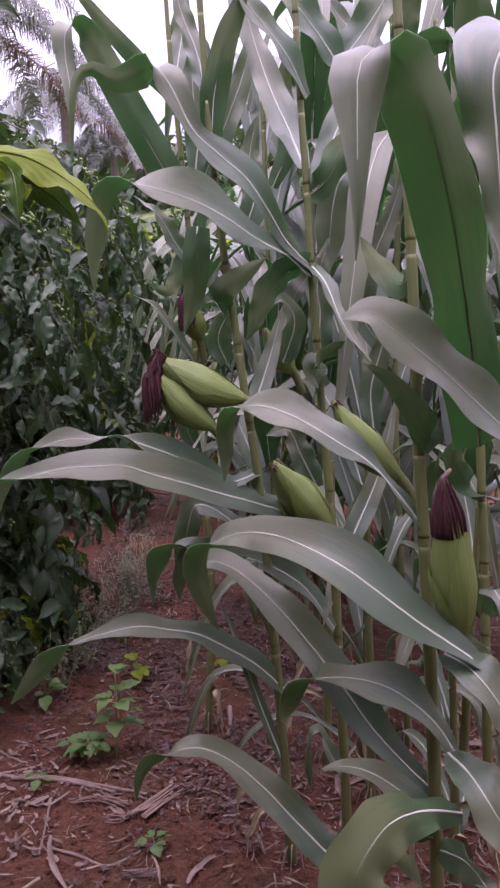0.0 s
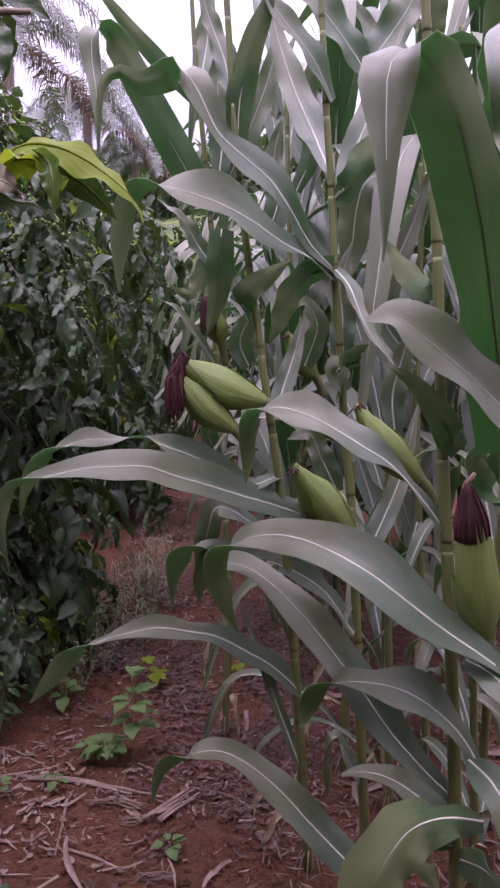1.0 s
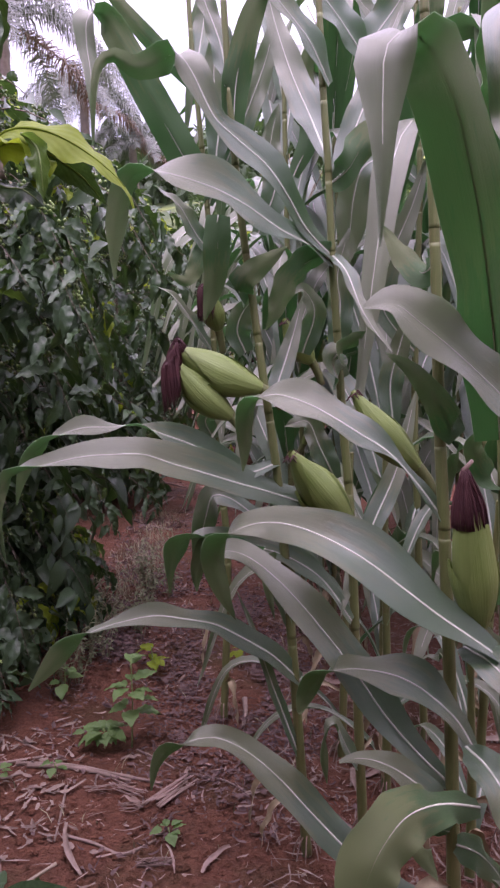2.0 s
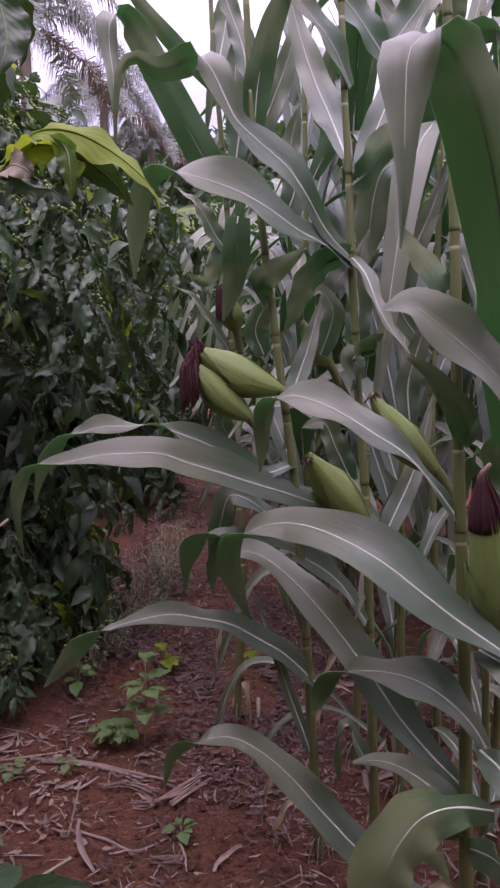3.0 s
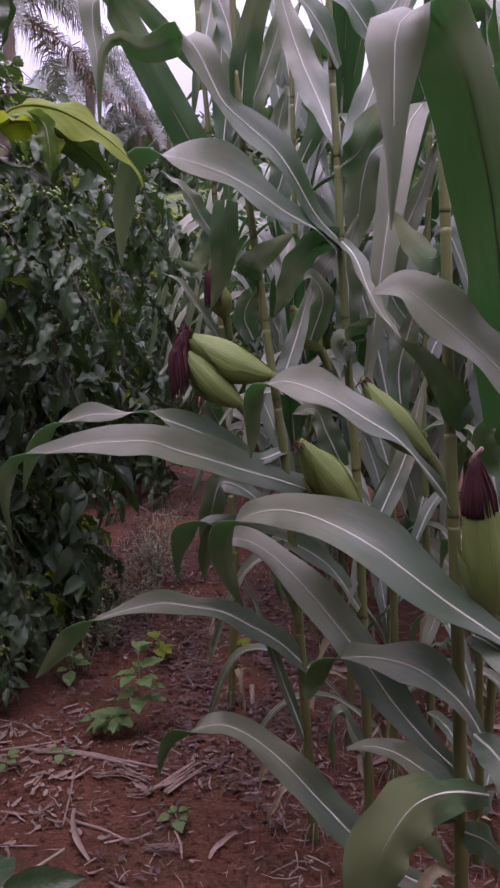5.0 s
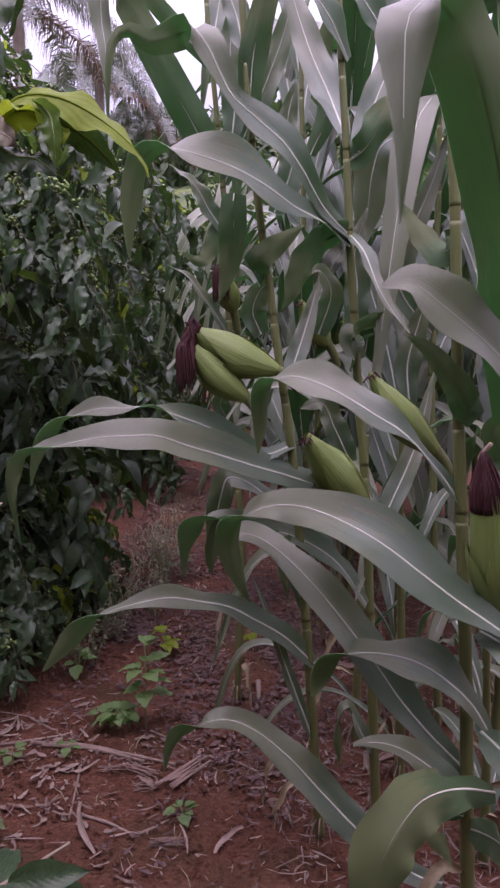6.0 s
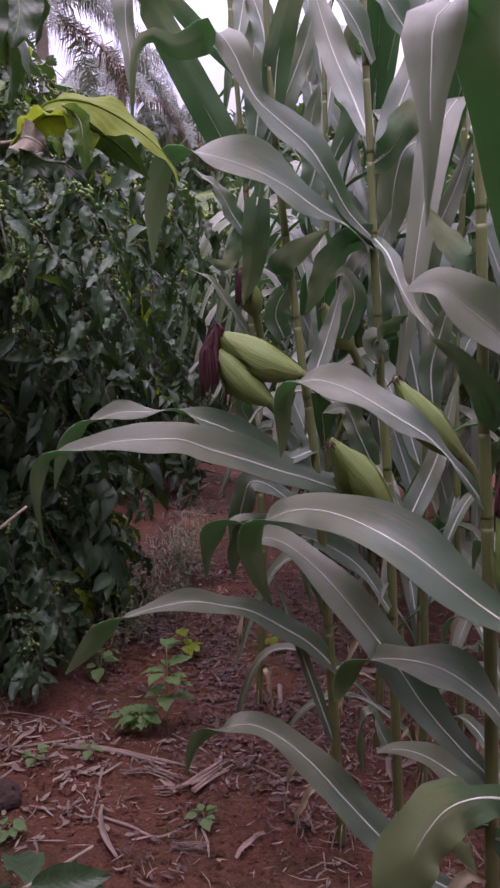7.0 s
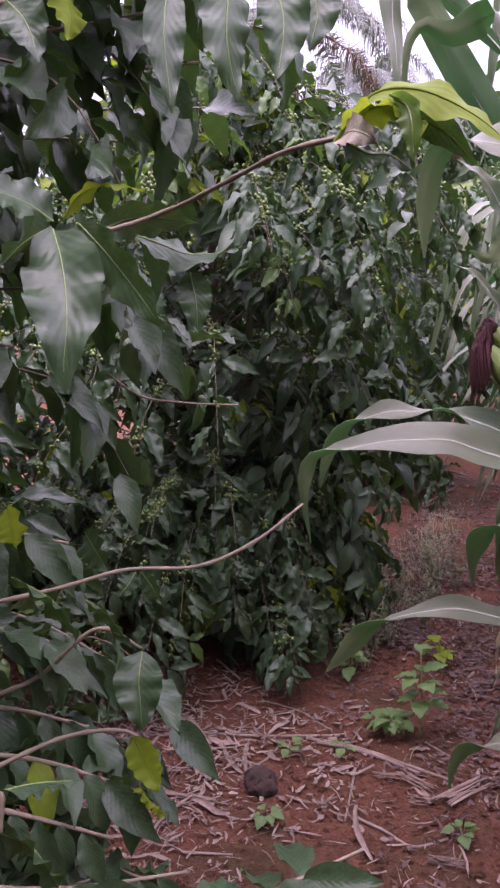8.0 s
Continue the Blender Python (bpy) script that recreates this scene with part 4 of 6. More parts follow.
coffee_leaf(near_coffee, [(0.5, 0.004, 0.808, 30), (0.512, 0.026, 0.785, 30), (0.532, 0.038, 0.747, 20)], 0.03)
coffee_leaf(near_coffee, [(0.49, 0.104, 0.597, -12), (0.509, 0.097, 0.574, -12), (0.531, 0.088, 0.539, -22)], 0.045, 1)
coffee_leaf(near_coffee, [(0.504, 0.089, 0.541, 60), (0.518, 0.082, 0.533, 50), (0.543, 0.078, 0.518, 30)], 0.05, 1)
coffee_leaf(near_coffee, [(0.516, -0.172, 0.696, 70), (0.532, -0.145, 0.691, 70), (0.56, -0.115, 0.682, 60)], 0.05)
coffee_leaf(near_coffee, [(0.518, -0.178, 0.661, 30), (0.546, -0.17, 0.646, 30), (0.571, -0.167, 0.606, 20)], 0.06)
coffee_leaf(near_coffee, [(0.501, 0.112, 0.805, 10), (0.497, 0.097, 0.792, 10), (0.487, 0.091, 0.779, 0)], 0.03)
coffee_leaf(near_coffee, [(0.508, 0.114, 0.805, 10), (0.526, 0.108, 0.788, 10), (0.536, 0.108, 0.771, 0)], 0.028)
coffee_leaf(near_coffee, [(0.465, -0.015, 1.402, -22), (0.496, -0.03, 1.373, -22), (0.515, -0.04, 1.334, -27)], 0.05)
coffee_leaf(near_coffee, [(0.49, 0.054, 1.437, 88), (0.505, 0.032, 1.396, 108), (0.509, 0.018, 1.37, 118)], 0.045, 1)
coffee_leaf(near_coffee, [(0.585, 0.091, 1.44, -32), (0.591, 0.061, 1.377, -32), (0.606, 0.042, 1.298, -32)], 0.045)
coffee_leaf(near_coffee, [(0.716, 0.025, 1.396, -22), (0.73, 0.012, 1.353, -27), (0.73, -0.007, 1.302, -32)], 0.05)
coffee_leaf(near_coffee, [(0.675, 0.035, 1.415, 128), (0.68, 0.003, 1.348, 138), (0.691, -0.003, 1.289, 143)], 0.05)
coffee_leaf(near_coffee, [(0.728, 0.089, 1.426, -12), (0.742, 0.076, 1.38, -22), (0.739, 0.057, 1.341, -32)], 0.05)
coffee_leaf(near_coffee, [(0.461, 0.028, 1.348, 70), (0.453, 0.001, 1.337, 60), (0.434, -0.019, 1.324, 50)], 0.045)

# ---- corn beside the path ----
corn_a = corn_plant((0.217, 1.62, 0), [(0, 0, 0), (-0.025, 0, 0.385), (-0.046, 0, 0.72), (-0.067, 0, 0.921), (-0.081, 0, 1.083), (-0.095, 0, 1.239), (-0.106, 0, 1.403), (-0.12, 0, 1.561), (-0.13, 0, 1.706), (-0.142, 0, 1.886)], 0.0112)
corn_leaf(corn_a, [(-0.097, 0, 1.25, 40, 0.038), (-0.148, -0.04, 1.295, 30, 0.039), (-0.187, -0.07, 1.354, 25, 0.039), (-0.224, -0.08, 1.404, 25, 0.068), (-0.271, -0.09, 1.442, 25, 0.073), (-0.317, -0.1, 1.48, 28, 0.041), (-0.34, -0.1, 1.519, 18, 0.052), (-0.362, -0.1, 1.563, 15, 0.069), (-0.387, -0.1, 1.593, 60, 0.085), (-0.418, -0.1, 1.583, 140, 0.063), (-0.464, -0.1, 1.571, 155, 0.046), (-0.505, -0.1, 1.591, 150, 0.027), (-0.529, -0.11, 1.57, 165, 0.019), (-0.536, -0.12, 1.519, 178, 0.012), (-0.539, -0.12, 1.431, 178, 0.003)])
corn_leaf(corn_a, [(-0.099, 0, 1.241, 50, 0.047), (-0.147, -0.04, 1.269, 45, 0.04), (-0.203, -0.08, 1.293, 35, 0.058), (-0.255, -0.12, 1.324, 30, 0.097), (-0.304, -0.15, 1.347, 28, 0.114), (-0.347, -0.18, 1.359, 28, 0.103), (-0.389, -0.2, 1.368, 40, 0.074), (-0.421, -0.21, 1.371, 80, 0.053), (-0.451, -0.22, 1.362, 120, 0.054), (-0.471, -0.22, 1.332, 155, 0.044), (-0.482, -0.22, 1.28, 172, 0.039), (-0.485, -0.22, 1.237, 178, 0.019), (-0.485, -0.22, 1.19, 180, 0.003)])
corn_leaf(corn_a, [(-0.097, 0, 1.253, -20), (-0.072, -0.06, 1.214, -30), (-0.048, -0.1, 1.148, -40), (-0.018, -0.12, 1.098, -50), (0.008, -0.14, 1.065, -60)], 0.045)
corn_leaf(corn_a, [(-0.11, 0, 1.435, 0), (-0.137, 0.1, 1.533, 0), (-0.177, 0.16, 1.639, 0), (-0.213, 0.2, 1.755, 0), (-0.237, 0.22, 1.854, 0)], 0.075, 3)
corn_leaf(corn_a, [(-0.097, 0, 1.255, 120), (-0.141, -0.02, 1.24, 140), (-0.181, -0.04, 1.199, 150), (-0.207, -0.05, 1.138, 160), (-0.225, -0.05, 1.102, 170)], 0.07, 2.6, 0.7)
corn_leaf(corn_a, [(-0.108, 0, 1.57, 40), (-0.15, -0.04, 1.636, 40), (-0.208, -0.07, 1.695, 30), (-0.259, -0.08, 1.753, 30), (-0.31, -0.08, 1.782, 60)], 0.07)
corn_leaf(corn_a, [(-0.102, 0, 1.387, 140), (-0.071, -0.02, 1.412, -150), (-0.037, 0, 1.467, -160), (0.007, 0.04, 1.519, -170), (0.031, 0.06, 1.578, 170)], 0.075, 2.6, 0.6)
corn_leaf(corn_a, [(-0.094, 0, 1.383, 10), (-0.064, 0.06, 1.469, 0), (-0.032, 0.1, 1.55, -10), (0.018, 0.14, 1.69, -20), (0.065, 0.16, 1.808, -30)], 0.07)
corn_leaf(corn_a, [(-0.077, 0, 1.003, 30), (-0.093, -0.04, 1.045, 60), (-0.07, -0.06, 1.071, -120), (-0.031, -0.07, 1.106, -140)], 0.07, 2.6, 0.8)
corn_leaf(corn_a, [(-0.05, 0, 0.695, 50, 0.031), (-0.128, -0.05, 0.753, 50, 0.068), (-0.208, -0.09, 0.79, 48, 0.07), (-0.272, -0.13, 0.816, 45, 0.075), (-0.333, -0.18, 0.845, 44, 0.085), (-0.39, -0.22, 0.869, 43, 0.081), (-0.435, -0.25, 0.89, 42, 0.071), (-0.484, -0.28, 0.894, 44, 0.071), (-0.532, -0.3, 0.893, 48, 0.051), (-0.584, -0.32, 0.883, 60, 0.035), (-0.628, -0.33, 0.872, 90, 0.034), (-0.652, -0.34, 0.851, 135, 0.032), (-0.66, -0.35, 0.806, 165, 0.017), (-0.649, -0.35, 0.725, 175, 0.003)])
corn_leaf(corn_a, [(-0.041, -0.02, 0.506, 40, 0.024), (-0.103, -0.04, 0.599, 42, 0.046), (-0.173, -0.06, 0.652, 45, 0.053), (-0.241, -0.07, 0.677, 45, 0.053), (-0.307, -0.1, 0.699, 48, 0.048), (-0.359, -0.12, 0.708, 80, 0.06), (-0.39, -0.12, 0.687, 130, 0.064), (-0.405, -0.12, 0.648, 165, 0.025), (-0.407, -0.12, 0.596, 178, 0.003)])
corn_leaf(corn_a, [(-0.013, 0, 0.164, 40), (-0.045, -0.04, 0.232, 60), (-0.077, -0.06, 0.3, 60), (-0.096, -0.08, 0.261, 120), (-0.089, -0.08, 0.173, 170)], 0.045)
corn_leaf(corn_a, [(-0.04, 0, 0.61, -20), (0.011, 0.04, 0.71, -20), (0.063, 0.08, 0.825, -10), (0.103, 0.12, 0.982, 0)], 0.06)
corn_leaf(corn_a, [(-0.23, -0.09, 0.673, 120, 0.041), (-0.315, -0.12, 0.702, 120, 0.048), (-0.344, -0.12, 0.67, 160, 0.038), (-0.354, -0.12, 0.636, 175, 0.027), (-0.354, -0.12, 0.6, 180, 0.003)])
corn_ear(corn_a, (-0.057, -0.05, 0.726), (-0.176, -0.12, 0.876), 0.037, 0)
corn_ear(corn_a, (0.039, -0.26, 0.872), (-0.077, -0.26, 1.004), 0.026, 0)
corn_b = corn_plant((0.09, 1.56, 0), [(0, 0, 0), (-0.023, 0, 0.288), (-0.044, 0, 0.533), (-0.072, 0, 0.815), (-0.103, 0, 1.018), (-0.122, 0, 1.149), (-0.14, 0, 1.267), (-0.156, 0, 1.392), (-0.17, 0, 1.545), (-0.183, 0, 1.723), (-0.193, 0, 1.838)], 0.011)
corn_leaf(corn_b, [(-0.075, 0, 0.844, 50, 0.03), (-0.13, -0.03, 0.83, 50, 0.036), (-0.179, -0.05, 0.855, 45, 0.055), (-0.23, -0.08, 0.889, 43, 0.077), (-0.283, -0.12, 0.916, 45, 0.05), (-0.328, -0.14, 0.934, 60, 0.015), (-0.374, -0.15, 0.932, 45, 0.028), (-0.417, -0.16, 0.932, 42, 0.046), (-0.455, -0.17, 0.921, 55, 0.027), (-0.483, -0.18, 0.906, 110, 0.04), (-0.511, -0.18, 0.876, 140, 0.037), (-0.526, -0.19, 0.832, 165, 0.015), (-0.533, -0.19, 0.797, 175, 0.003)])
corn_leaf(corn_b, [(-0.022, 0, 0.393, 50, 0.029), (-0.08, -0.04, 0.463, 48, 0.054), (-0.136, -0.08, 0.513, 46, 0.061), (-0.189, -0.1, 0.548, 46, 0.051), (-0.241, -0.12, 0.565, 45, 0.045), (-0.297, -0.14, 0.579, 46, 0.049), (-0.351, -0.16, 0.575, 50, 0.036), (-0.398, -0.16, 0.56, 70, 0.026), (-0.431, -0.17, 0.546, 120, 0.045), (-0.465, -0.17, 0.516, 150, 0.046), (-0.496, -0.18, 0.483, 165, 0.027), (-0.527, -0.18, 0.447, 170, 0.003)])
corn_leaf(corn_b, [(-0.015, 0, 0.212, 20), (-0.067, -0.03, 0.365, 30), (-0.101, -0.04, 0.466, 30), (-0.131, -0.04, 0.548, 40), (-0.154, -0.04, 0.607, 60)], 0.03)
corn_leaf(corn_b, [(-0.131, 0, 1.214, 150), (-0.151, -0.02, 1.175, 160), (-0.139, -0.06, 1.2, 170), (-0.092, -0.06, 1.233, -170), (-0.061, -0.06, 1.256, -160)], 0.065, 2.6, 0.8)
corn_leaf(corn_b, [(-0.19, 0.02, 1.322, 170), (-0.193, 0.01, 1.268, 175), (-0.199, 0.01, 1.193, 180), (-0.218, 0.01, 1.119, 180)], 0.062, 2.6, 0.8)
corn_leaf(corn_b, [(-0.164, 0, 1.474, 170), (-0.157, -0.01, 1.562, 175), (-0.135, -0.02, 1.648, 180), (-0.109, -0.02, 1.715, 180), (-0.092, -0.02, 1.772, 180)], 0.06, 3, 0.7)
corn_leaf(corn_b, [(-0.17, 0, 1.545, 20), (-0.189, 0.04, 1.638, 20), (-0.222, 0.06, 1.726, 20), (-0.242, 0.06, 1.806, 10)], 0.06)
corn_leaf(corn_b, [(-0.078, 0.02, 0.694, 40, 0.026), (-0.121, 0.04, 0.73, 40, 0.035), (-0.167, 0.04, 0.763, 40, 0.053), (-0.202, 0.04, 0.768, 30, 0.057), (-0.216, 0.04, 0.73, 5, 0.056), (-0.228, 0.04, 0.677, 0, 0.04), (-0.242, 0.04, 0.622, 0, 0.005)])
corn_leaf(corn_b, [(-0.092, 0, 0.951, -30), (-0.075, 0.04, 0.993, -10), (-0.046, 0.08, 1.082, 0), (-0.022, 0.12, 1.175, 0)], 0.05)
corn_leaf(corn_b, [(-0.04, 0, 0.497, -60), (-0.058, -0.01, 0.561, -30), (-0.079, -0.06, 0.665, -150), (-0.09, -0.1, 0.638, 180), (-0.076, -0.1, 0.56, 180)], 0.045)
corn_ear(corn_b, (-0.108, -0.04, 0.994), (-0.266, -0.09, 1.074), 0.032, 1)
corn_ear(corn_b, (-0.162, -0.06, 0.942), (-0.27, -0.1, 1.052), 0.026, 1)
corn_d = corn_plant((0.334, 1.26, 0), [(0, 0, 0), (-0.026, 0, 0.448), (-0.048, 0, 0.743), (-0.064, 0, 0.929), (-0.074, 0, 1.073), (-0.083, 0, 1.213), (-0.099, 0, 1.406), (-0.114, 0, 1.576), (-0.126, 0, 1.708)], 0.0125)
corn_leaf(corn_d, [(-0.05, 0, 0.134, 38, 0.026), (-0.088, 0.01, 0.137, 35, 0.038), (-0.134, 0.04, 0.147, 33, 0.053), (-0.192, 0.07, 0.183, 33, 0.064), (-0.253, 0.09, 0.237, 34, 0.072), (-0.31, 0.1, 0.295, 36, 0.07), (-0.367, 0.11, 0.339, 42, 0.059), (-0.419, 0.11, 0.365, 52, 0.048), (-0.461, 0.1, 0.368, 80, 0.05), (-0.492, 0.1, 0.353, 125, 0.053), (-0.519, 0.1, 0.339, 150, 0.039), (-0.537, 0.1, 0.308, 168, 0.02), (-0.544, 0.1, 0.266, 175, 0.003)])
corn_leaf(corn_d, [(-0.055, 0, 0.809, 40, 0.022), (-0.099, 0, 0.866, 45, 0.032), (-0.142, 0.02, 0.912, 42, 0.047), (-0.186, 0.04, 0.939, 40, 0.063), (-0.232, 0.06, 0.966, 38, 0.072), (-0.278, 0.08, 0.987, 40, 0.075), (-0.326, 0.11, 0.996, 52, 0.064), (-0.363, 0.13, 0.98, 100, 0.061), (-0.376, 0.14, 0.943, 150, 0.04), (-0.376, 0.14, 0.908, 165, 0.027), (-0.38, 0.14, 0.857, 175, 0.003)])
corn_leaf(corn_d, [(0.016, -0.11, 0.621, 45, 0.038), (-0.028, -0.11, 0.652, 45, 0.057), (-0.078, -0.1, 0.684, 40, 0.08), (-0.128, -0.09, 0.72, 38, 0.105), (-0.178, -0.07, 0.754, 36, 0.108), (-0.228, -0.04, 0.777, 36, 0.093), (-0.28, 0, 0.79, 40, 0.077), (-0.326, 0.04, 0.789, 45, 0.07), (-0.369, 0.06, 0.778, 62, 0.06), (-0.406, 0.08, 0.751, 110, 0.075), (-0.425, 0.09, 0.703, 150, 0.051), (-0.413, 0.09, 0.649, 172, 0.03), (-0.39, 0.09, 0.6, 180, 0.003)])
corn_leaf(corn_d, [(-0.017, 0.01, 0.339, 30, 0.027), (-0.075, 0.01, 0.396, 30, 0.049), (-0.131, 0.02, 0.458, 30, 0.071), (-0.177, 0.04, 0.52, 30, 0.077), (-0.225, 0.06, 0.578, 30, 0.078), (-0.274, 0.08, 0.632, 32, 0.073), (-0.32, 0.11, 0.671, 36, 0.063), (-0.366, 0.14, 0.698, 42, 0.056), (-0.406, 0.16, 0.705, 55, 0.055), (-0.43, 0.17, 0.691, 110, 0.065), (-0.435, 0.17, 0.659, 160, 0.022), (-0.43, 0.17, 0.626, 178, 0.003)])
corn_leaf(corn_d, [(0.003, -0.06, 0.436, 45, 0.016), (-0.032, -0.06, 0.494, 45, 0.051), (-0.079, -0.06, 0.539, 45, 0.073), (-0.121, -0.04, 0.557, 48, 0.077), (-0.169, -0.02, 0.56, 60, 0.055), (-0.212, 0.01, 0.546, 90, 0.062), (-0.244, 0.03, 0.524, 130, 0.07), (-0.265, 0.04, 0.489, 150, 0.039), (-0.279, 0.04, 0.452, 165, 0.004)])
corn_leaf(corn_d, [(-0.026, -0.04, 0.32, 45, 0.02), (-0.064, -0.06, 0.361, 45, 0.046), (-0.097, -0.06, 0.39, 45, 0.055), (-0.139, -0.06, 0.417, 50, 0.047), (-0.18, -0.06, 0.428, 60, 0.029), (-0.217, -0.06, 0.421, 80, 0.006)])
corn_leaf(corn_d, [(-0.013, -0.14, 0.399, 250, 0.03), (-0.062, -0.18, 0.428, 242, 0.052), (-0.11, -0.23, 0.455, 230, 0.075), (-0.149, -0.27, 0.464, 210, 0.086), (-0.176, -0.3, 0.454, 195, 0.09), (-0.195, -0.32, 0.436, 185, 0.093), (-0.208, -0.33, 0.408, 180, 0.086), (-0.22, -0.34, 0.36, 180, 0.051)], keel=0.12)
corn_leaf(corn_d, [(-0.072, 0, 1.02, 170), (-0.052, -0.02, 0.955, 170), (-0.083, -0.06, 0.999, 165), (-0.123, -0.06, 1.048, 170), (-0.163, -0.04, 1.075, 175)], 0.06)
corn_leaf(corn_d, [(-0.083, 0, 1.213, -100), (-0.096, 0.04, 1.198, -165), (-0.122, 0.08, 1.232, -170), (-0.149, 0.12, 1.278, 180)], 0.06)
corn_leaf(corn_d, [(-0.013, 0, 0.241, -50), (0.011, -0.08, 0.277, -45), (0.024, -0.16, 0.288, -30), (0.038, -0.2, 0.254, -20)], 0.07)
corn_leaf(corn_d, [(-0.014, 0, 0.262, 150), (-0.063, -0.04, 0.289, 160), (-0.085, -0.08, 0.287, 170), (-0.065, -0.12, 0.259, 170)], 0.06)
corn_leaf(corn_d, [(-0.027, -0.06, 0.618, -40, 0.027), (-0.002, -0.13, 0.62, -40, 0.071), (0.028, -0.16, 0.586, -35, 0.076), (0.065, -0.18, 0.526, -30, 0.042)])
corn_ear(corn_d, (-0.004, -0.06, 0.652), (-0.038, -0.09, 0.846), 0.0315, 2)
corn_e = corn_plant((0.531, 1.62, 0), [(0, 0, 0), (-0.026, 0, 0.385), (-0.042, 0, 0.659), (-0.059, 0, 0.898), (-0.076, 0, 1.15), (-0.09, 0, 1.403), (-0.109, 0, 1.644), (-0.126, 0, 1.876)], 0.0115)
corn_leaf(corn_e, [(-0.096, -0.12, 0.904, 178, 0.097), (-0.167, -0.3, 1.089, 178, 0.116), (-0.253, -0.52, 1.238, 178, 0.108), (-0.296, -0.59, 1.334, 178, 0.101), (-0.321, -0.62, 1.383, 178, 0.103), (-0.341, -0.63, 1.416, 174, 0.1), (-0.362, -0.64, 1.438, 115, 0.052), (-0.387, -0.647, 1.444, 50, 0.074), (-0.406, -0.655, 1.421, 16, 0.081), (-0.408, -0.66, 1.375, 8, 0.058), (-0.408, -0.665, 1.337, 4, 0.038), (-0.407, -0.67, 1.279, 0, 0.021), (-0.408, -0.67, 1.203, 0, 0.003)])
corn_leaf(corn_e, [(-0.021, -0.32, 0.876, 36, 0.096), (-0.118, -0.36, 0.961, 34, 0.105), (-0.191, -0.39, 1.022, 32, 0.102), (-0.254, -0.41, 1.075, 30, 0.095), (-0.309, -0.42, 1.117, 30, 0.095), (-0.351, -0.42, 1.146, 34, 0.068), (-0.394, -0.42, 1.14, 45, 0.01)])
corn_leaf(corn_e, [(-0.05, 0, 0.78, -20), (-0.094, -0.02, 0.819, 170), (-0.124, -0.04, 0.881, 180), (-0.097, -0.06, 0.929, 180)], 0.06)
corn_leaf(corn_e, [(-0.162, -0.65, 1.452, 130, 0.071), (-0.215, -0.69, 1.45, 90, 0.079), (-0.255, -0.72, 1.429, 40, 0.127), (-0.273, -0.73, 1.391, 15, 0.089), (-0.27, -0.735, 1.338, 8, 0.074), (-0.265, -0.74, 1.279, 4, 0.054), (-0.261, -0.745, 1.22, 0, 0.03), (-0.257, -0.75, 1.16, 0, 0.003)])
corn_leaf(corn_e, [(-0.086, 0, 1.403, 178), (-0.122, -0.12, 1.529, 178), (-0.158, -0.22, 1.609, 178), (-0.178, -0.26, 1.721, 178)], 0.1, 4)
corn_leaf(corn_d, [(-0.022, -0.08, 0.462, -40, 0.013), (-0.007, -0.14, 0.466, -35, 0.063), (0.009, -0.18, 0.449, -30, 0.082), (0.034, -0.2, 0.411, -25, 0.082), (0.076, -0.21, 0.352, -20, 0.041)])
corn_leaf(corn_e, [(-0.106, -0.22, 0.615, -40), (-0.121, -0.32, 0.691, -30), (-0.095, -0.42, 0.622, -20)], 0.09)
corn_leaf(corn_e, [(-0.064, -0.12, 0.451, 30), (-0.151, -0.27, 0.571, 30), (-0.214, -0.32, 0.611, 40), (-0.263, -0.37, 0.611, 50)], 0.06)
corn_f = corn_plant((0.434, 2.05, 0), [(0, 0, 0), (-0.024, 0, 0.349), (-0.044, 0, 0.659), (-0.061, 0, 0.928), (-0.064, 0, 1.215), (-0.068, 0, 1.478), (-0.086, 0, 1.757), (-0.099, 0, 2.026)], 0.011)
corn_leaf(corn_f, [(-0.232, -0.15, 1.713, 25), (-0.283, -0.17, 1.776, 20), (-0.337, -0.19, 1.833, 15), (-0.412, -0.2, 1.915, 15), (-0.485, -0.21, 1.933, 30)], 0.095, 3, 0.5)
corn_leaf(corn_f, [(-0.24, -0.13, 1.715, -20), (-0.182, -0.13, 1.788, -15), (-0.133, -0.13, 1.862, -10), (-0.082, -0.13, 1.957, -20)], 0.095, 3, 0.5)
corn_leaf(corn_f, [(-0.08, -0.1, 1.714, 178), (-0.077, -0.1, 1.813, 178), (-0.052, -0.1, 1.946, 175)], 0.07, 4, 0.7)
corn_leaf(corn_f, [(-0.281, -0.15, 1.049, 20), (-0.269, -0.15, 1.156, 10), (-0.277, -0.15, 1.234, 0), (-0.252, -0.15, 1.337, 0)], 0.07, 3, 0.5)
corn_leaf(corn_f, [(-0.36, -0.25, 1.053, 20), (-0.336, -0.27, 1.141, 15), (-0.362, -0.29, 1.189, 30), (-0.39, -0.3, 1.177, 60)], 0.06, 3, 0.6)
corn_leaf(corn_f, [(-0.13, -0.1, 0.881, 0), (-0.139, -0.1, 0.979, 0), (-0.117, -0.1, 1.075, -5), (-0.095, -0.1, 1.157, -10)], 0.07, 3, 0.5)
corn_leaf(corn_f, [(-0.272, -0.15, 0.749, 0), (-0.315, -0.17, 0.835, 10), (-0.343, -0.18, 0.891, 20), (-0.396, -0.19, 0.879, 50)], 0.07, 3, 0.5)
corn_leaf(corn_f, [(-0.06, 0, 1.044, 10), (-0.159, -0.07, 1.157, 10), (-0.15, -0.09, 1.264, 5), (-0.099, -0.09, 1.397, 0), (-0.062, -0.09, 1.527, -10)], 0.08)
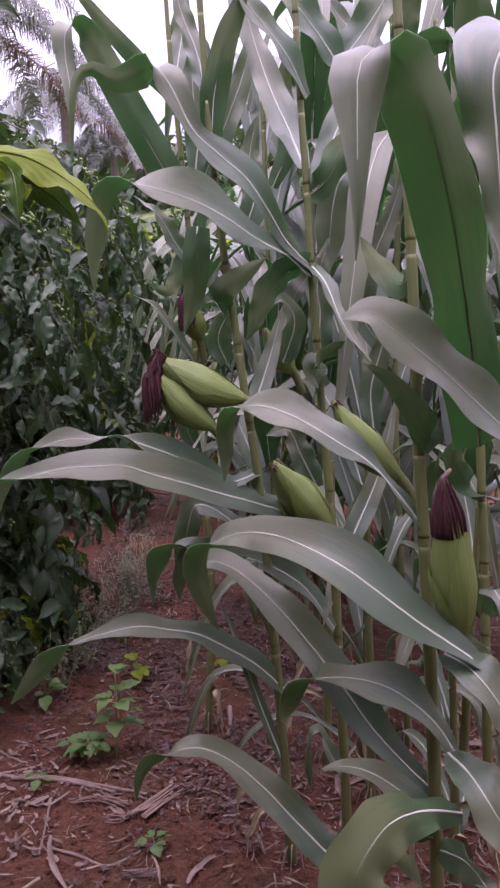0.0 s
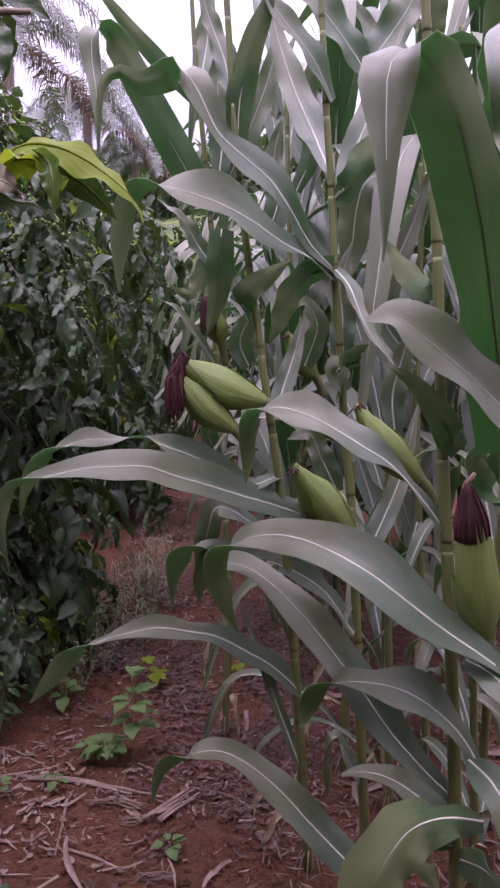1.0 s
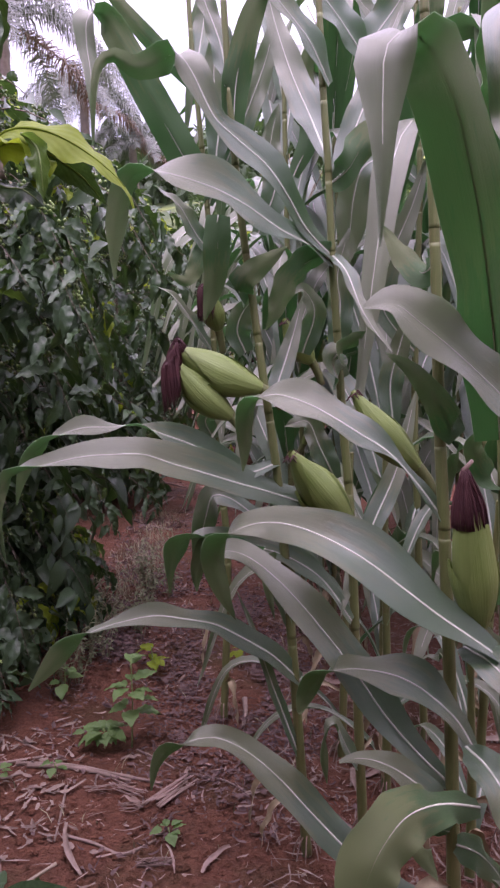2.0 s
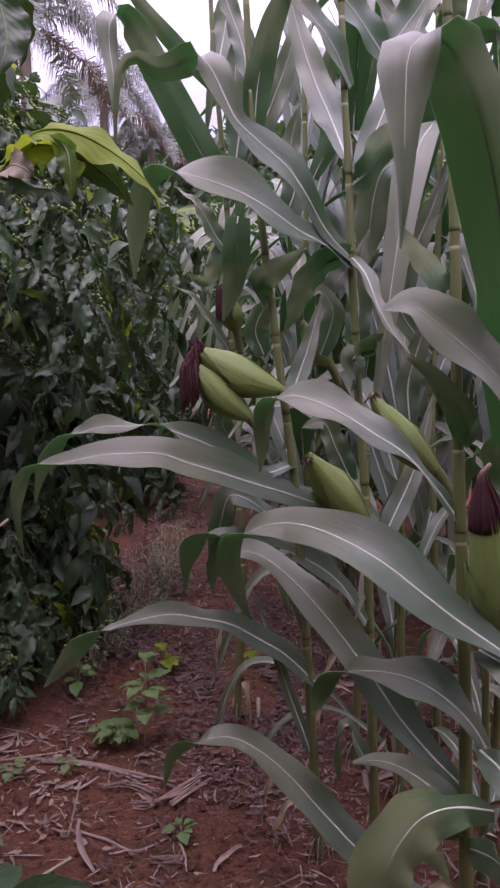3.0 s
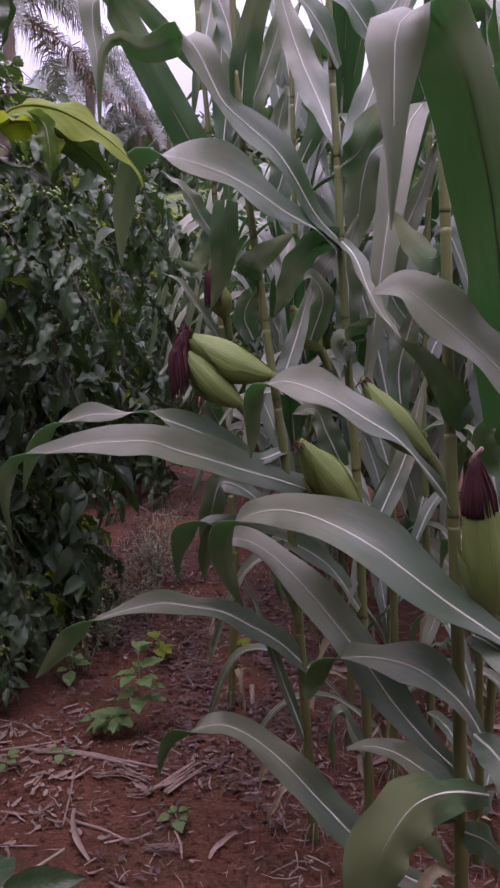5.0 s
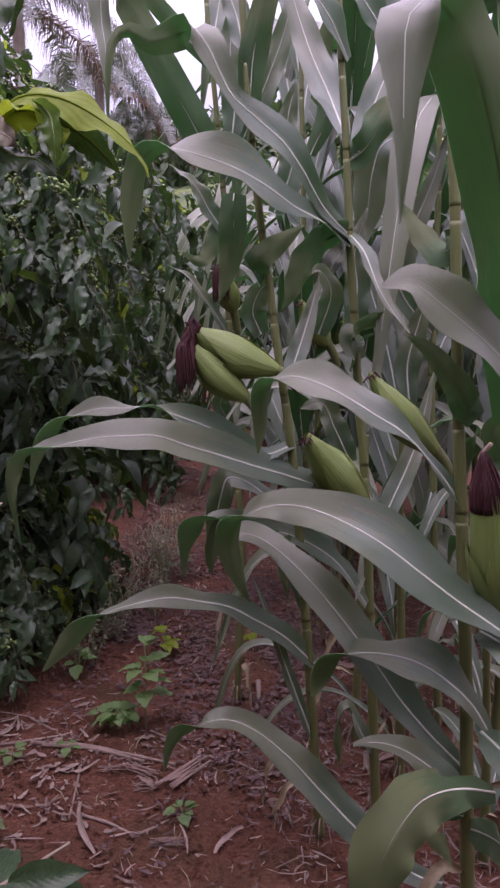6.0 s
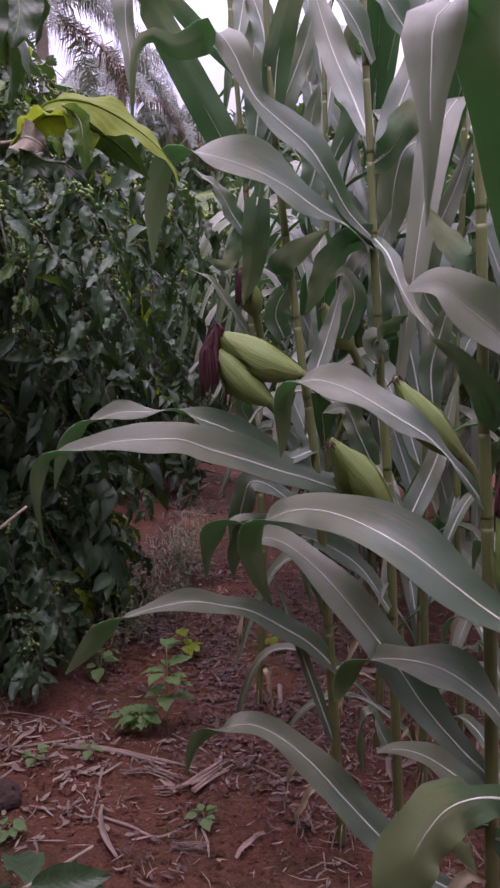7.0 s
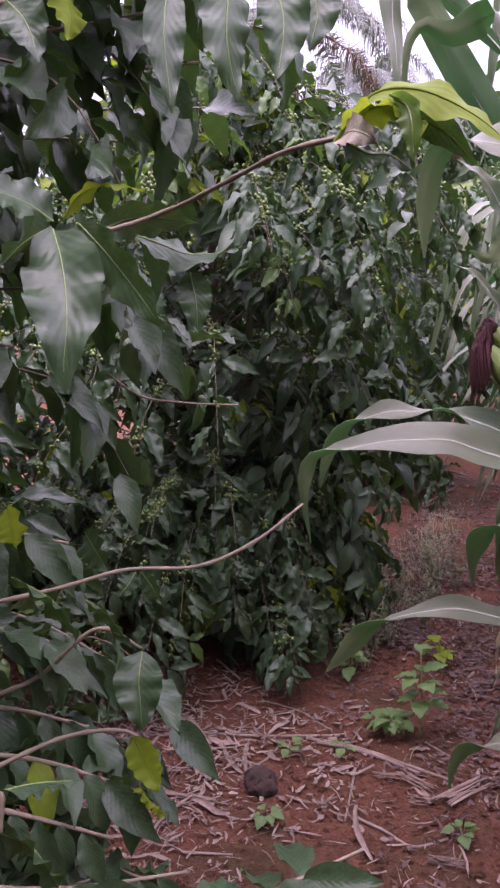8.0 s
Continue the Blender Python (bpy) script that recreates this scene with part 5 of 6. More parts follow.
corn_leaf(corn_f, [(-0.067, 0, 1.464, 30, 0.035), (-0.14, 0.01, 1.52, 30, 0.074), (-0.203, 0.01, 1.504, 15, 0.079), (-0.225, 0.02, 1.44, 5, 0.086), (-0.232, 0.03, 1.358, 0, 0.081), (-0.238, 0.03, 1.266, 0, 0.009)])
corn_leaf(corn_f, [(-0.044, 0, 0.659, 0), (-0.086, -0.05, 0.551, 170), (-0.124, -0.09, 0.679, 20), (-0.185, -0.11, 0.77, 30)], 0.06)
corn_leaf(corn_f, [(-0.061, 0, 0.928, -20), (-0.021, 0.05, 1.042, -20), (0.06, 0.09, 1.101, -40), (0.111, 0.09, 0.95, -20)], 0.07)
corn_leaf(corn_f, [(-0.084, 0, 1.718, 20), (-0.134, 0.05, 1.826, 30), (-0.213, 0.05, 1.892, 20), (-0.27, 0.05, 1.984, 20)], 0.08)
corn_leaf(corn_f, [(-0.024, 0, 0.349, 10), (-0.113, -0.05, 0.445, 20), (-0.175, -0.07, 0.527, 30), (-0.22, -0.09, 0.473, 20)], 0.06)
corn_ear(corn_f, (-0.334, -0.15, 1.029), (-0.402, -0.19, 1.129), 0.027, 0)
corn_g = corn_plant((-0.118, 2.15, 0), [(0, 0, 0), (0.009, 0, 0.476), (-0.023, 0, 0.794), (-0.03, 0, 1.07), (-0.034, 0, 1.249), (-0.047, 0, 1.424), (-0.066, 0, 1.622), (-0.086, 0, 1.816), (-0.098, 0, 2.004)], 0.011)
corn_leaf(corn_g, [(-0.044, 0, 1.424, 0), (0.014, -0.03, 1.546, 0), (0.066, -0.05, 1.665, 0), (0.109, -0.05, 1.786, 0), (0.13, -0.05, 1.905, 0)], 0.08, 3)
corn_leaf(corn_g, [(-0.021, -0.05, 1.528, 10), (-0.013, -0.05, 1.624, 5), (-0.026, -0.05, 1.733, 0), (-0.011, -0.05, 1.853, 0)], 0.085, 3, 0.5)
corn_leaf(corn_g, [(0.087, -0.05, 1.346, 20), (0.13, -0.05, 1.459, 10), (0.116, -0.05, 1.556, 0), (0.137, -0.05, 1.665, 0)], 0.08, 3, 0.5)
corn_leaf(corn_g, [(0.171, -0.15, 1.469, 178), (0.211, -0.15, 1.574, 178), (0.197, -0.15, 1.704, 178), (0.223, -0.15, 1.818, 178)], 0.06, 3, 0.5)
corn_leaf(corn_g, [(0.062, -0.25, 1.049, 15), (0.043, -0.27, 1.103, 20), (0.064, -0.28, 1.155, 20), (0.103, -0.29, 1.18, 30)], 0.07, 3, 0.6)
corn_leaf(corn_g, [(-0.052, -0.15, 1.449, 175, 0.082), (-0.094, -0.17, 1.518, 175, 0.087), (-0.143, -0.19, 1.603, 175, 0.085), (-0.198, -0.21, 1.698, 175, 0.079), (-0.239, -0.22, 1.771, 172, 0.071), (-0.273, -0.22, 1.811, 120, 0.069), (-0.3, -0.23, 1.796, 30, 0.061), (-0.303, -0.23, 1.741, 5, 0.047), (-0.293, -0.24, 1.677, 0, 0.031), (-0.285, -0.25, 1.558, 0, 0.004)])
corn_leaf(corn_g, [(-0.079, 0, 1.706, 170), (-0.148, -0.03, 1.779, 170), (-0.228, -0.05, 1.859, 172), (-0.303, -0.05, 1.945, 170), (-0.357, -0.05, 1.997, 160)], 0.055)
corn_leaf(corn_g, [(-0.029, 0, 1.04, 40), (-0.091, -0.05, 1.137, 60), (-0.132, -0.07, 1.188, 60), (-0.18, -0.08, 1.216, 70)], 0.05)
corn_leaf(corn_g, [(-0.034, 0, 1.293, 30), (-0.075, -0.03, 1.348, 30), (-0.116, -0.05, 1.416, 40), (-0.18, -0.05, 1.465, 50)], 0.06)
corn_leaf(corn_g, [(-0.02, 0, 0.794, 40), (-0.049, -0.05, 0.863, 30), (-0.01, -0.07, 0.887, 20), (-0.002, -0.1, 0.809, 10)], 0.06)
corn_leaf(corn_g, [(-0.076, 0, 1.747, 0), (-0.061, 0.05, 1.874, 0), (-0.046, 0.07, 2.006, 0)], 0.07)
corn_leaf(corn_g, [(-0.041, 0, 1.351, 160), (-0.089, -0.05, 1.232, 170), (-0.145, -0.07, 1.245, 175)], 0.06)
corn_ear(corn_g, (-0.014, -0.05, 1.101), (-0.042, -0.1, 1.215), 0.026, 1)

# the rows behind
R_ROW = np.random.default_rng(31)
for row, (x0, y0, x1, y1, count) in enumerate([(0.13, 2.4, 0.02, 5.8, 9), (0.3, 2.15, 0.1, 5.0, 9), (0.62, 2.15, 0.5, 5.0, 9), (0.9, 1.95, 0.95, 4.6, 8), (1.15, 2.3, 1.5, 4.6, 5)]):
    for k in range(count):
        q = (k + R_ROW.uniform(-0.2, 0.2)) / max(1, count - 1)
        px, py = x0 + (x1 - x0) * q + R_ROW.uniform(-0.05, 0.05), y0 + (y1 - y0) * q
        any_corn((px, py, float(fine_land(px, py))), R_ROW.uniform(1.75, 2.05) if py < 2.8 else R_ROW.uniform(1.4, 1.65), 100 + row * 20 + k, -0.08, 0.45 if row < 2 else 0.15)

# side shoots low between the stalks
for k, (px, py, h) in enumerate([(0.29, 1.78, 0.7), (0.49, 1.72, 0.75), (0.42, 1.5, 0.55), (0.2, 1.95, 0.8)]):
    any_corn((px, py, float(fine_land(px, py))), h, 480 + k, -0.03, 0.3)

# unseen corn on the side away from the bushes, and behind the camera, added for shade
SHADE_CORN = []
for k, (px, py) in enumerate([(1.25, 1.0), (1.3, 0.55), (1.05, 0.15), (1.1, -0.35), (1.15, -0.9), (1.75, 0.8), (1.8, 0.1), (1.8, -0.7), (0.95, 0.72), (0.86, 0.36), (0.8, 0.02), (0.74, -0.3), (1.25, 1.35)]):
    SHADE_CORN.append(any_corn((px, py, float(fine_land(px, py))), R_ROW.uniform(1.85, 2.15), 400 + k))
for k in range(34):
    px, py = 0.42 + 0.36 * (k % 4) + R_ROW.uniform(-0.06, 0.06), -0.55 - 0.33 * (k // 4) + R_ROW.uniform(-0.08, 0.08)
    copy_thing(SHADE_CORN[k % len(SHADE_CORN)], pose(px, py, float(fine_land(px, py)), 0, 0, R_ROW.uniform(0, 360)))
# unseen bushes behind and beside the camera, added to block low skylight
coffee_tree((-1.25, -1.2, 0.0), 2.0, 0.85, 51, 120, 14, 0.13, 0, 0.0, FAR_LEAF)
coffee_tree((-1.05, -0.5, 0.0), 2.5, 0.72, 54, 130, 14, 0.13, 0, 0.0, FAR_LEAF, 0.3)
coffee_tree((-0.5, -1.6, 0.0), 3.0, 1.1, 55, 160, 16, 0.14, 0, 0.0, FAR_LEAF, 0.4)
coffee_tree((-0.7, -3.0, 0.0), 2.0, 0.9, 52, 120, 14, 0.13, 0, 0.0, FAR_LEAF)
coffee_tree((-2.3, 1.25, 0.0), 2.0, 0.75, 56, 120, 14, 0.13, 0, 0.0, FAR_LEAF)
coffee_tree((-1.75, 0.15, 0.0), 2.3, 0.7, 57, 130, 14, 0.13, 0, 0.0, FAR_LEAF)
coffee_tree((-2.6, 0.6, 0.0), 2.0, 0.9, 53, 120, 14, 0.13, 0, 0.0, FAR_LEAF)

# ---- things lying on the ground ----
R_GND = np.random.default_rng(77)


def patchy(where, scale, level, seed=0.0):
    """Keeps the places that fall into drifts."""
    def choose():
        while True:
            x, y = where()
            if noise.noise((x * scale, y * scale, seed)) + R_GND.normal(0, 0.12) > level:
                return x, y
    return choose


def litter(name, count, where, lengths, widths, material, label, loft=0.012):
    """Curled scraps of dry leaf and straw, strewn flat."""
    vs, fs, at = [], [], 0
    made = 0
    while made < count:
        x, y = where()
        made += 1
        L, wd, w = R_GND.uniform(*lengths) * R_GND.uniform(0.5, 1), R_GND.uniform(*widths), R_GND.uniform(0, 6.28)
        curl, tilt = R_GND.uniform(-0.25, 0.4) * (1 + 60 * (loft - 0.012)), R_GND.uniform(-0.5, 0.5) * (1 + 160 * (loft - 0.012))
        z0 = float(fine_land(x, y)) + R_GND.uniform(0.001, loft)
        d, e = np.array([math.cos(w), math.sin(w), 0]), np.array([-math.sin(w), math.cos(w), 0])
        bend = R_GND.uniform(-0.25, 0.25)
        for i in range(4):
            s = i / 3 - 0.5
            c = np.array([x, y, z0]) + d * L * s + e * (bend * L * s * s) + np.array([0, 0, curl * L * s * s + 0.1 * tilt * L * s + 0.002])
            half = wd / 2 * (1 - 1.4 * abs(s) ** 1.6) * R_GND.uniform(0.6, 1.3)
            j = R_GND.uniform(-1, 1, 4)
            vs += [c - e * half * (1 + 0.75 * j[0]) + [0, 0, tilt * half + 0.4 * half * abs(j[2])], c + e * half * 0.3 * j[1] + [0, 0, 0.3 * half * j[1]], c + e * half * (1 + 0.75 * j[1]) + [0, 0, 0.5 * half * abs(j[3]) - 0.5 * tilt * half]]
        for i in range(3):
            b = at + i * 3
            fs += [(b, b + 1, b + 4, b + 3), (b + 1, b + 2, b + 5, b + 4)]
        at += 12
    ob = mesh_part(name, vs, fs, material, None, smooth=False)
    return tagged(ob, label, "leaf litter", kind="stuff")


litter("straw_litter", 420, patchy(lambda: (R_GND.normal(-0.95, 0.28), R_GND.normal(1.72, 0.25)), 4, 0.0, 7), (0.015, 0.06), (0.003, 0.011), M_STRAW, "pale broken leaf flakes on red soil")
litter("straw_litter", 1500, patchy(lambda: (R_GND.normal(-1.1, 0.33), R_GND.normal(1.72, 0.3)), 4, -0.05, 6), (0.008, 0.09), (0.0015, 0.008), M_STRAW, "pale straw and dry leaf scraps on red soil")
litter("straw_litter", 1300, patchy(lambda: (R_GND.uniform(-1.6, 1.3), R_GND.uniform(0.7, 4.5)), 2.6, 0.1, 1), (0.01, 0.07), (0.0015, 0.007), M_DRY, "pale straw and dry leaf scraps on red soil")
litter("straw_litter", 2600, lambda: (R_GND.uniform(0.0, 1.1), R_GND.uniform(1.4, 3.2)), (0.015, 0.09), (0.0015, 0.006), M_STRAW, "pale straw and dry leaf scraps on red soil")
litter("straw_litter", 4500, patchy(lambda: (R_GND.uniform(-1.7, 1.2), R_GND.uniform(0.8, 4.0)), 3.5, 0.05, 2), (0.006, 0.03), (0.001, 0.004), M_DRY, "fine straw crumbs on red soil")
litter("dead_leaves", 4200, patchy(lambda: (R_GND.normal(-0.08, 0.15), R_GND.normal(2.45, 0.45)), 5, -0.12, 4), (0.01, 0.042), (0.002, 0.009), M_LITTER, "dark dead leaves along the path", 0.02)
litter("dead_leaves", 1500, patchy(lambda: (R_GND.normal(-0.48, 0.12), R_GND.normal(2.8, 0.35)), 4, 0.0, 3), (0.01, 0.045), (0.002, 0.009), M_LITTER, "dark dead leaves at the foot of the bush", 0.02)
litter("dead_leaves", 1500, patchy(lambda: (R_GND.uniform(-1.7, 0.9), R_GND.uniform(0.8, 6.5)), 3, 0.05, 5), (0.006, 0.022), (0.002, 0.007), M_LITTER, "dark dead leaves along the path")


# besides real litter, extra dark scraps stand in for shade on the path
litter("dead_leaves", 4500, patchy(lambda: (R_GND.uniform(-0.75, 0.15), R_GND.uniform(2.5, 5.5)), 4, -0.05, 8), (0.012, 0.05), (0.002, 0.01), M_LITTER, "dark dead leaves along the path", 0.02)
litter("straw_litter", 500, patchy(lambda: (R_GND.uniform(-0.75, 0.15), R_GND.uniform(2.4, 5.5)), 4, 0.0, 9), (0.015, 0.09), (0.002, 0.008), M_DRY, "pale straw and dry leaf scraps on red soil")


def crumbs(count, where, sizes, material, label):
    """Crumbled clods of clay."""
    ball = np.array([(0, 0, 0.8), (1, 0, 0.1), (0.31, 0.95, 0), (-0.81, 0.59, 0.15), (-0.81, -0.59, 0), (0.31, -0.95, 0.1), (0, 0, -0.8)])
    faces = [(0, 1, 2), (0, 2, 3), (0, 3, 4), (0, 4, 5), (0, 5, 1), (6, 2, 1), (6, 3, 2), (6, 4, 3), (6, 5, 4), (6, 1, 5)]
    chunks = []
    for _ in range(count):
        x, y = where()
        r = R_GND.uniform(*sizes) * R_GND.uniform(0.4, 1)
        chunks.append((ball * r * R_GND.uniform(0.6, 1.3, (7, 3)) + np.array([x, y, float(fine_land(x, y)) + r * 0.3]), faces, None))
    v, f, _ = joined(chunks)
    return tagged(mesh_part("soil_crumbs", v, f, material, None, smooth=False), label, "soil crumbs", kind="stuff")


crumbs(6500, patchy(lambda: (R_GND.uniform(-1.4, 0.9), R_GND.uniform(1.2, 3.6)), 3, -0.12, 11), (0.003, 0.013), M_SOIL, "crumbled red clay")
cb = bmesh.new()
bmesh.ops.create_icosphere(cb, subdivisions=4, radius=0.04)
for v in cb.verts:
    p = v.co.copy()
    v.co = p * (1 + 0.3 * noise.noise(p * 22) + 0.16 * noise.noise(p * 70) + 0.08 * noise.noise(p * 160))
    v.co.z *= 0.8
clod = part("dark_clod", cb, M_CLOD, None)
clod.location = (*(-0.677, 1.645), float(fine_land(*(-0.677, 1.645))) + 0.022)
tagged(clod, "dark rounded clod lying among the straw", "clod")


def stick(points, r0, r1, label="dry grey stick lying on the soil"):
    """A dead stick that lies on the ground; points are plan places."""
    rows = [(x, y, float(fine_land(x, y)) + r0 * 0.8) for x, y in points]
    ob = tube("dead_stick", rows, r0, r1, M_WOOD, None, "", 6, 16, 0.2)
    return tagged(ob, label, "stick", "sticks on the ground")


stick([(-0.636, 1.892), (-0.506, 1.892), (-0.37, 1.859), (-0.252, 1.817)], 0.006, 0.004)
stick([(-0.34, 1.979), (-0.282, 1.938), (-0.233, 1.892)], 0.003, 0.002)
stick([(-0.483, 1.798), (-0.468, 1.686), (-0.457, 1.586)], 0.003, 0.002)
stick([(-0.435, 1.605), (-0.369, 1.586), (-0.303, 1.558), (-0.237, 1.605)], 0.004, 0.003)
stick([(-1.154, 5.776), (-0.851, 5.565), (-0.55, 5.369)], 0.006, 0.005)
stick([(-0.704, 4.531), (-0.66, 4.746), (-0.595, 5.014)], 0.008, 0.005)
stick([(-0.851, 4.559), (-0.684, 4.335), (-0.516, 4.249)], 0.007, 0.006)
stick([(-0.266, 1.517), (-0.226, 1.522), (-0.194, 1.531)], 0.005, 0.004)
stick([(-0.172, 1.859), (-0.1, 1.834), (-0.029, 1.774)], 0.003, 0.002)
stick([(-0.672, 2.008), (-0.599, 1.965)], 0.003, 0.003)
stick([(-0.062, 2.269), (-0.057, 2.181), (-0.062, 2.084)], 0.008, 0.005)
stick([(-0.134, 2.269), (-0.113, 2.164)], 0.005, 0.004)
stick([(-1.02, 1.828), (-0.905, 1.834), (-0.741, 1.872), (-0.556, 1.933)], 0.005, 0.004)
stick([(-0.901, 1.79), (-0.804, 1.75), (-0.738, 1.737)], 0.006, 0.004)
stick([(-0.819, 2.044), (-0.711, 2.027), (-0.604, 1.995)], 0.002, 0.002)
stick([(-0.871, 1.561), (-0.797, 1.558), (-0.754, 1.559)], 0.005, 0.004)
stick([(-0.758, 1.387), (-0.7, 1.403), (-0.653, 1.413)], 0.004, 0.003)
stick([(-1.148, 1.776), (-1.05, 1.786), (-0.971, 1.797)], 0.003, 0.003)
stick([(-0.727, 1.708), (-0.705, 1.769), (-0.695, 1.829)], 0.004, 0.003)
stick([(-0.604, 1.882), (-0.468, 1.875), (-0.332, 1.826)], 0.006, 0.004)


def stalk_scrap(x, y, turn, length, width):
    """A flattened, splintered piece of dry corn stalk."""
    ob = empty("stalk_scrap", (x, y, float(fine_land(x, y))), "splintered piece of dry grey-brown corn stalk", "plant debris")
    for k in range(14):
        o = ((k - 6.5) / 14 + R_GND.uniform(-0.05, 0.05)) * width
        l0, l1 = -length / 2 * R_GND.uniform(0.4, 1.1), length / 2 * R_GND.uniform(0.4, 1.1)
        c, s = math.cos(turn), math.sin(turn)
        rows = [(c * a - s * (o + R_GND.uniform(-0.002, 0.002)), s * a + c * o + R_GND.uniform(-0.003, 0.003), 0.01 + 0.008 * math.cos(o / width * 3) + R_GND.uniform(-0.003, 0.004)) for a in (l0, 0, l1)]
        tube("fibre", rows, width / R_GND.uniform(16, 30), width / 34, M_DRY, ob, "", 5, 6)
    return ob


def husk_strip(x, y, turn, length, width):
    """A dry corn leaf, half rolled, lying on the soil."""
    c, s = math.cos(turn), math.sin(turn)
    bow = R_GND.uniform(-0.12, 0.12) * length
    rows = []
    for i in range(6):
        a = i / 5 - 0.5
        px, py = x + c * a * length - s * bow * 4 * a * a, y + s * a * length + c * bow * 4 * a * a
        rows.append((px, py, float(fine_land(px, py)) + 0.007 + R_GND.uniform(0, 0.007), R_GND.uniform(40, 75) * (1 if c < 0 else -1), width * (1.05 - 1.7 * abs(a) ** 2) * R_GND.uniform(0.8, 1.15)))
    v, f, uv, _, nrm, *_ = blade_mesh(rows, width, None, 16, 4, 0.5, width * 0.12, 3.0, R_GND)
    m = len(v)
    under = v - np.tile(nrm, (5, 1)) * 0.0012
    ob = mesh_part("dry_corn_leaf", np.concatenate([v, under]), f + [tuple(i + m for i in reversed(q)) for q in f], M_STRAW if R_GND.random() < 0.6 else M_DRY, None)
    return tagged(ob, "dry pinkish-grey corn leaf curled on the soil", "dry leaf", "dry corn leaves on the soil")


for k in range(16):
    husk_strip(R_GND.normal(-0.9, 0.2), R_GND.normal(1.74, 0.16), R_GND.uniform(0, 3.14) if k % 2 else R_GND.normal(2.9, 0.3), R_GND.uniform(0.07, 0.2), R_GND.uniform(0.008, 0.02))
for k in range(7):
    husk_strip(R_GND.uniform(-0.55, 0.05), R_GND.uniform(1.5, 1.95), R_GND.uniform(0, 3.14), R_GND.uniform(0.05, 0.11), R_GND.uniform(0.006, 0.014))
for k in range(12):
    husk_strip(R_GND.uniform(0.0, 0.7), R_GND.uniform(1.6, 2.4), R_GND.uniform(0, 3.14), R_GND.uniform(0.08, 0.2), R_GND.uniform(0.012, 0.026))
stalk_scrap(-0.225, 1.763, 0.95, 0.16, 0.05)
stalk_scrap(-0.328, 1.774, -0.5, 0.1, 0.03)
stalk_scrap(-0.397, 1.779, 0.2, 0.07, 0.02)
stalk_scrap(-0.310, 1.707, 0.1, 0.06, 0.025)
stalk_scrap(-0.008, 1.661, 0.3, 0.03, 0.03)
stalk_scrap(-0.226, 1.522, 0.1, 0.08, 0.015)


WEED_MESH = [shared_leaf(k, NEAR_LEAF, M_WEED) for k in range(8)]


def weed(x, y, height, count, size, seed, material=None, label="small green weed with rounded leaves in red soil"):
    g = np.random.default_rng(seed)
    ob = empty("weed", (x, y, float(fine_land(x, y))), label, "weed", "weeds on the path")
    tube("stem", [(0, 0, -0.01), (0.004, 0, height * 0.5), (0, 0.004, height)], 0.0022, 0.0014, M_BERRY, ob, "", 5, 8)
    for k in range(count):
        w, q = k * 2.4 + g.uniform(-0.4, 0.4), g.uniform(0.35, 1) if height > 0.07 else g.uniform(0.7, 1)
        d = (math.cos(w), math.sin(w), g.uniform(-0.3, 0.35))
        me = (WEED_MESH if material is None else YOUNG_NEAR)[k % 8]
        leaf = new("leaf", me)
        leaf.parent = ob
        m = Matrix.Translation((d[0] * 0.012, d[1] * 0.012, height * q)) @ Matrix(leaf_frame(d, [0, 0, 1], g.uniform(-0.3, 0.3)).tolist()).to_4x4()
        s = size * g.uniform(0.7, 1.2)
        leaf.matrix_basis = m @ Matrix.Diagonal((s, s * 1.8, s, 1))
    return ob


weed(-0.43, 1.985, 0.055, 22, 0.05, 1)
weed(-0.357, 1.994, 0.25, 14, 0.066, 2)
weed(-0.527, 1.851, 0.03, 6, 0.03, 3)
weed(-0.212, 1.605, 0.03, 7, 0.03, 4)
weed(-0.474, 2.008, 0.04, 6, 0.03, 5)
weed(-0.079, 2.533, 0.06, 5, 0.04, 6, M_YOUNG)
weed(-0.654, 1.799, 0.04, 6, 0.03, 7)
weed(-0.621, 1.533, 0.03, 6, 0.03, 8)
weed(-0.608, 2.269, 0.1, 8, 0.045, 9)
weed(-0.366, 2.425, 0.1, 7, 0.05, 10, M_YOUNG)


def grass_patch(count, where, height, material, label):
    chunks = []
    for _ in range(count):
        x, y = where()
        z = float(fine_land(x, y))
        w, h = R_GND.uniform(0, 6.28), height * R_GND.uniform(0.4, 1.1)
        d, e = np.array([math.cos(w), math.sin(w), 0]), np.array([-math.sin(w), math.cos(w), 0])
        o = np.array([x, y, z - 0.005])
        lean, t = R_GND.uniform(0.3, 1.4) * h, R_GND.uniform(0.0008, 0.002)
        ps = [o, o + d * lean * 0.3 + [0, 0, h * 0.6], o + d * lean + [0, 0, h]]
        v = [ps[0] - e * t, ps[0] + e * t, ps[1] - e * t, ps[1] + e * t, ps[2]]
        chunks.append((np.array(v), [(0, 1, 3, 2), (2, 3, 4)], None))
    v, f, _ = joined(chunks)
    return tagged(mesh_part("grass", v, f, material, None), label, "grass", kind="stuff")


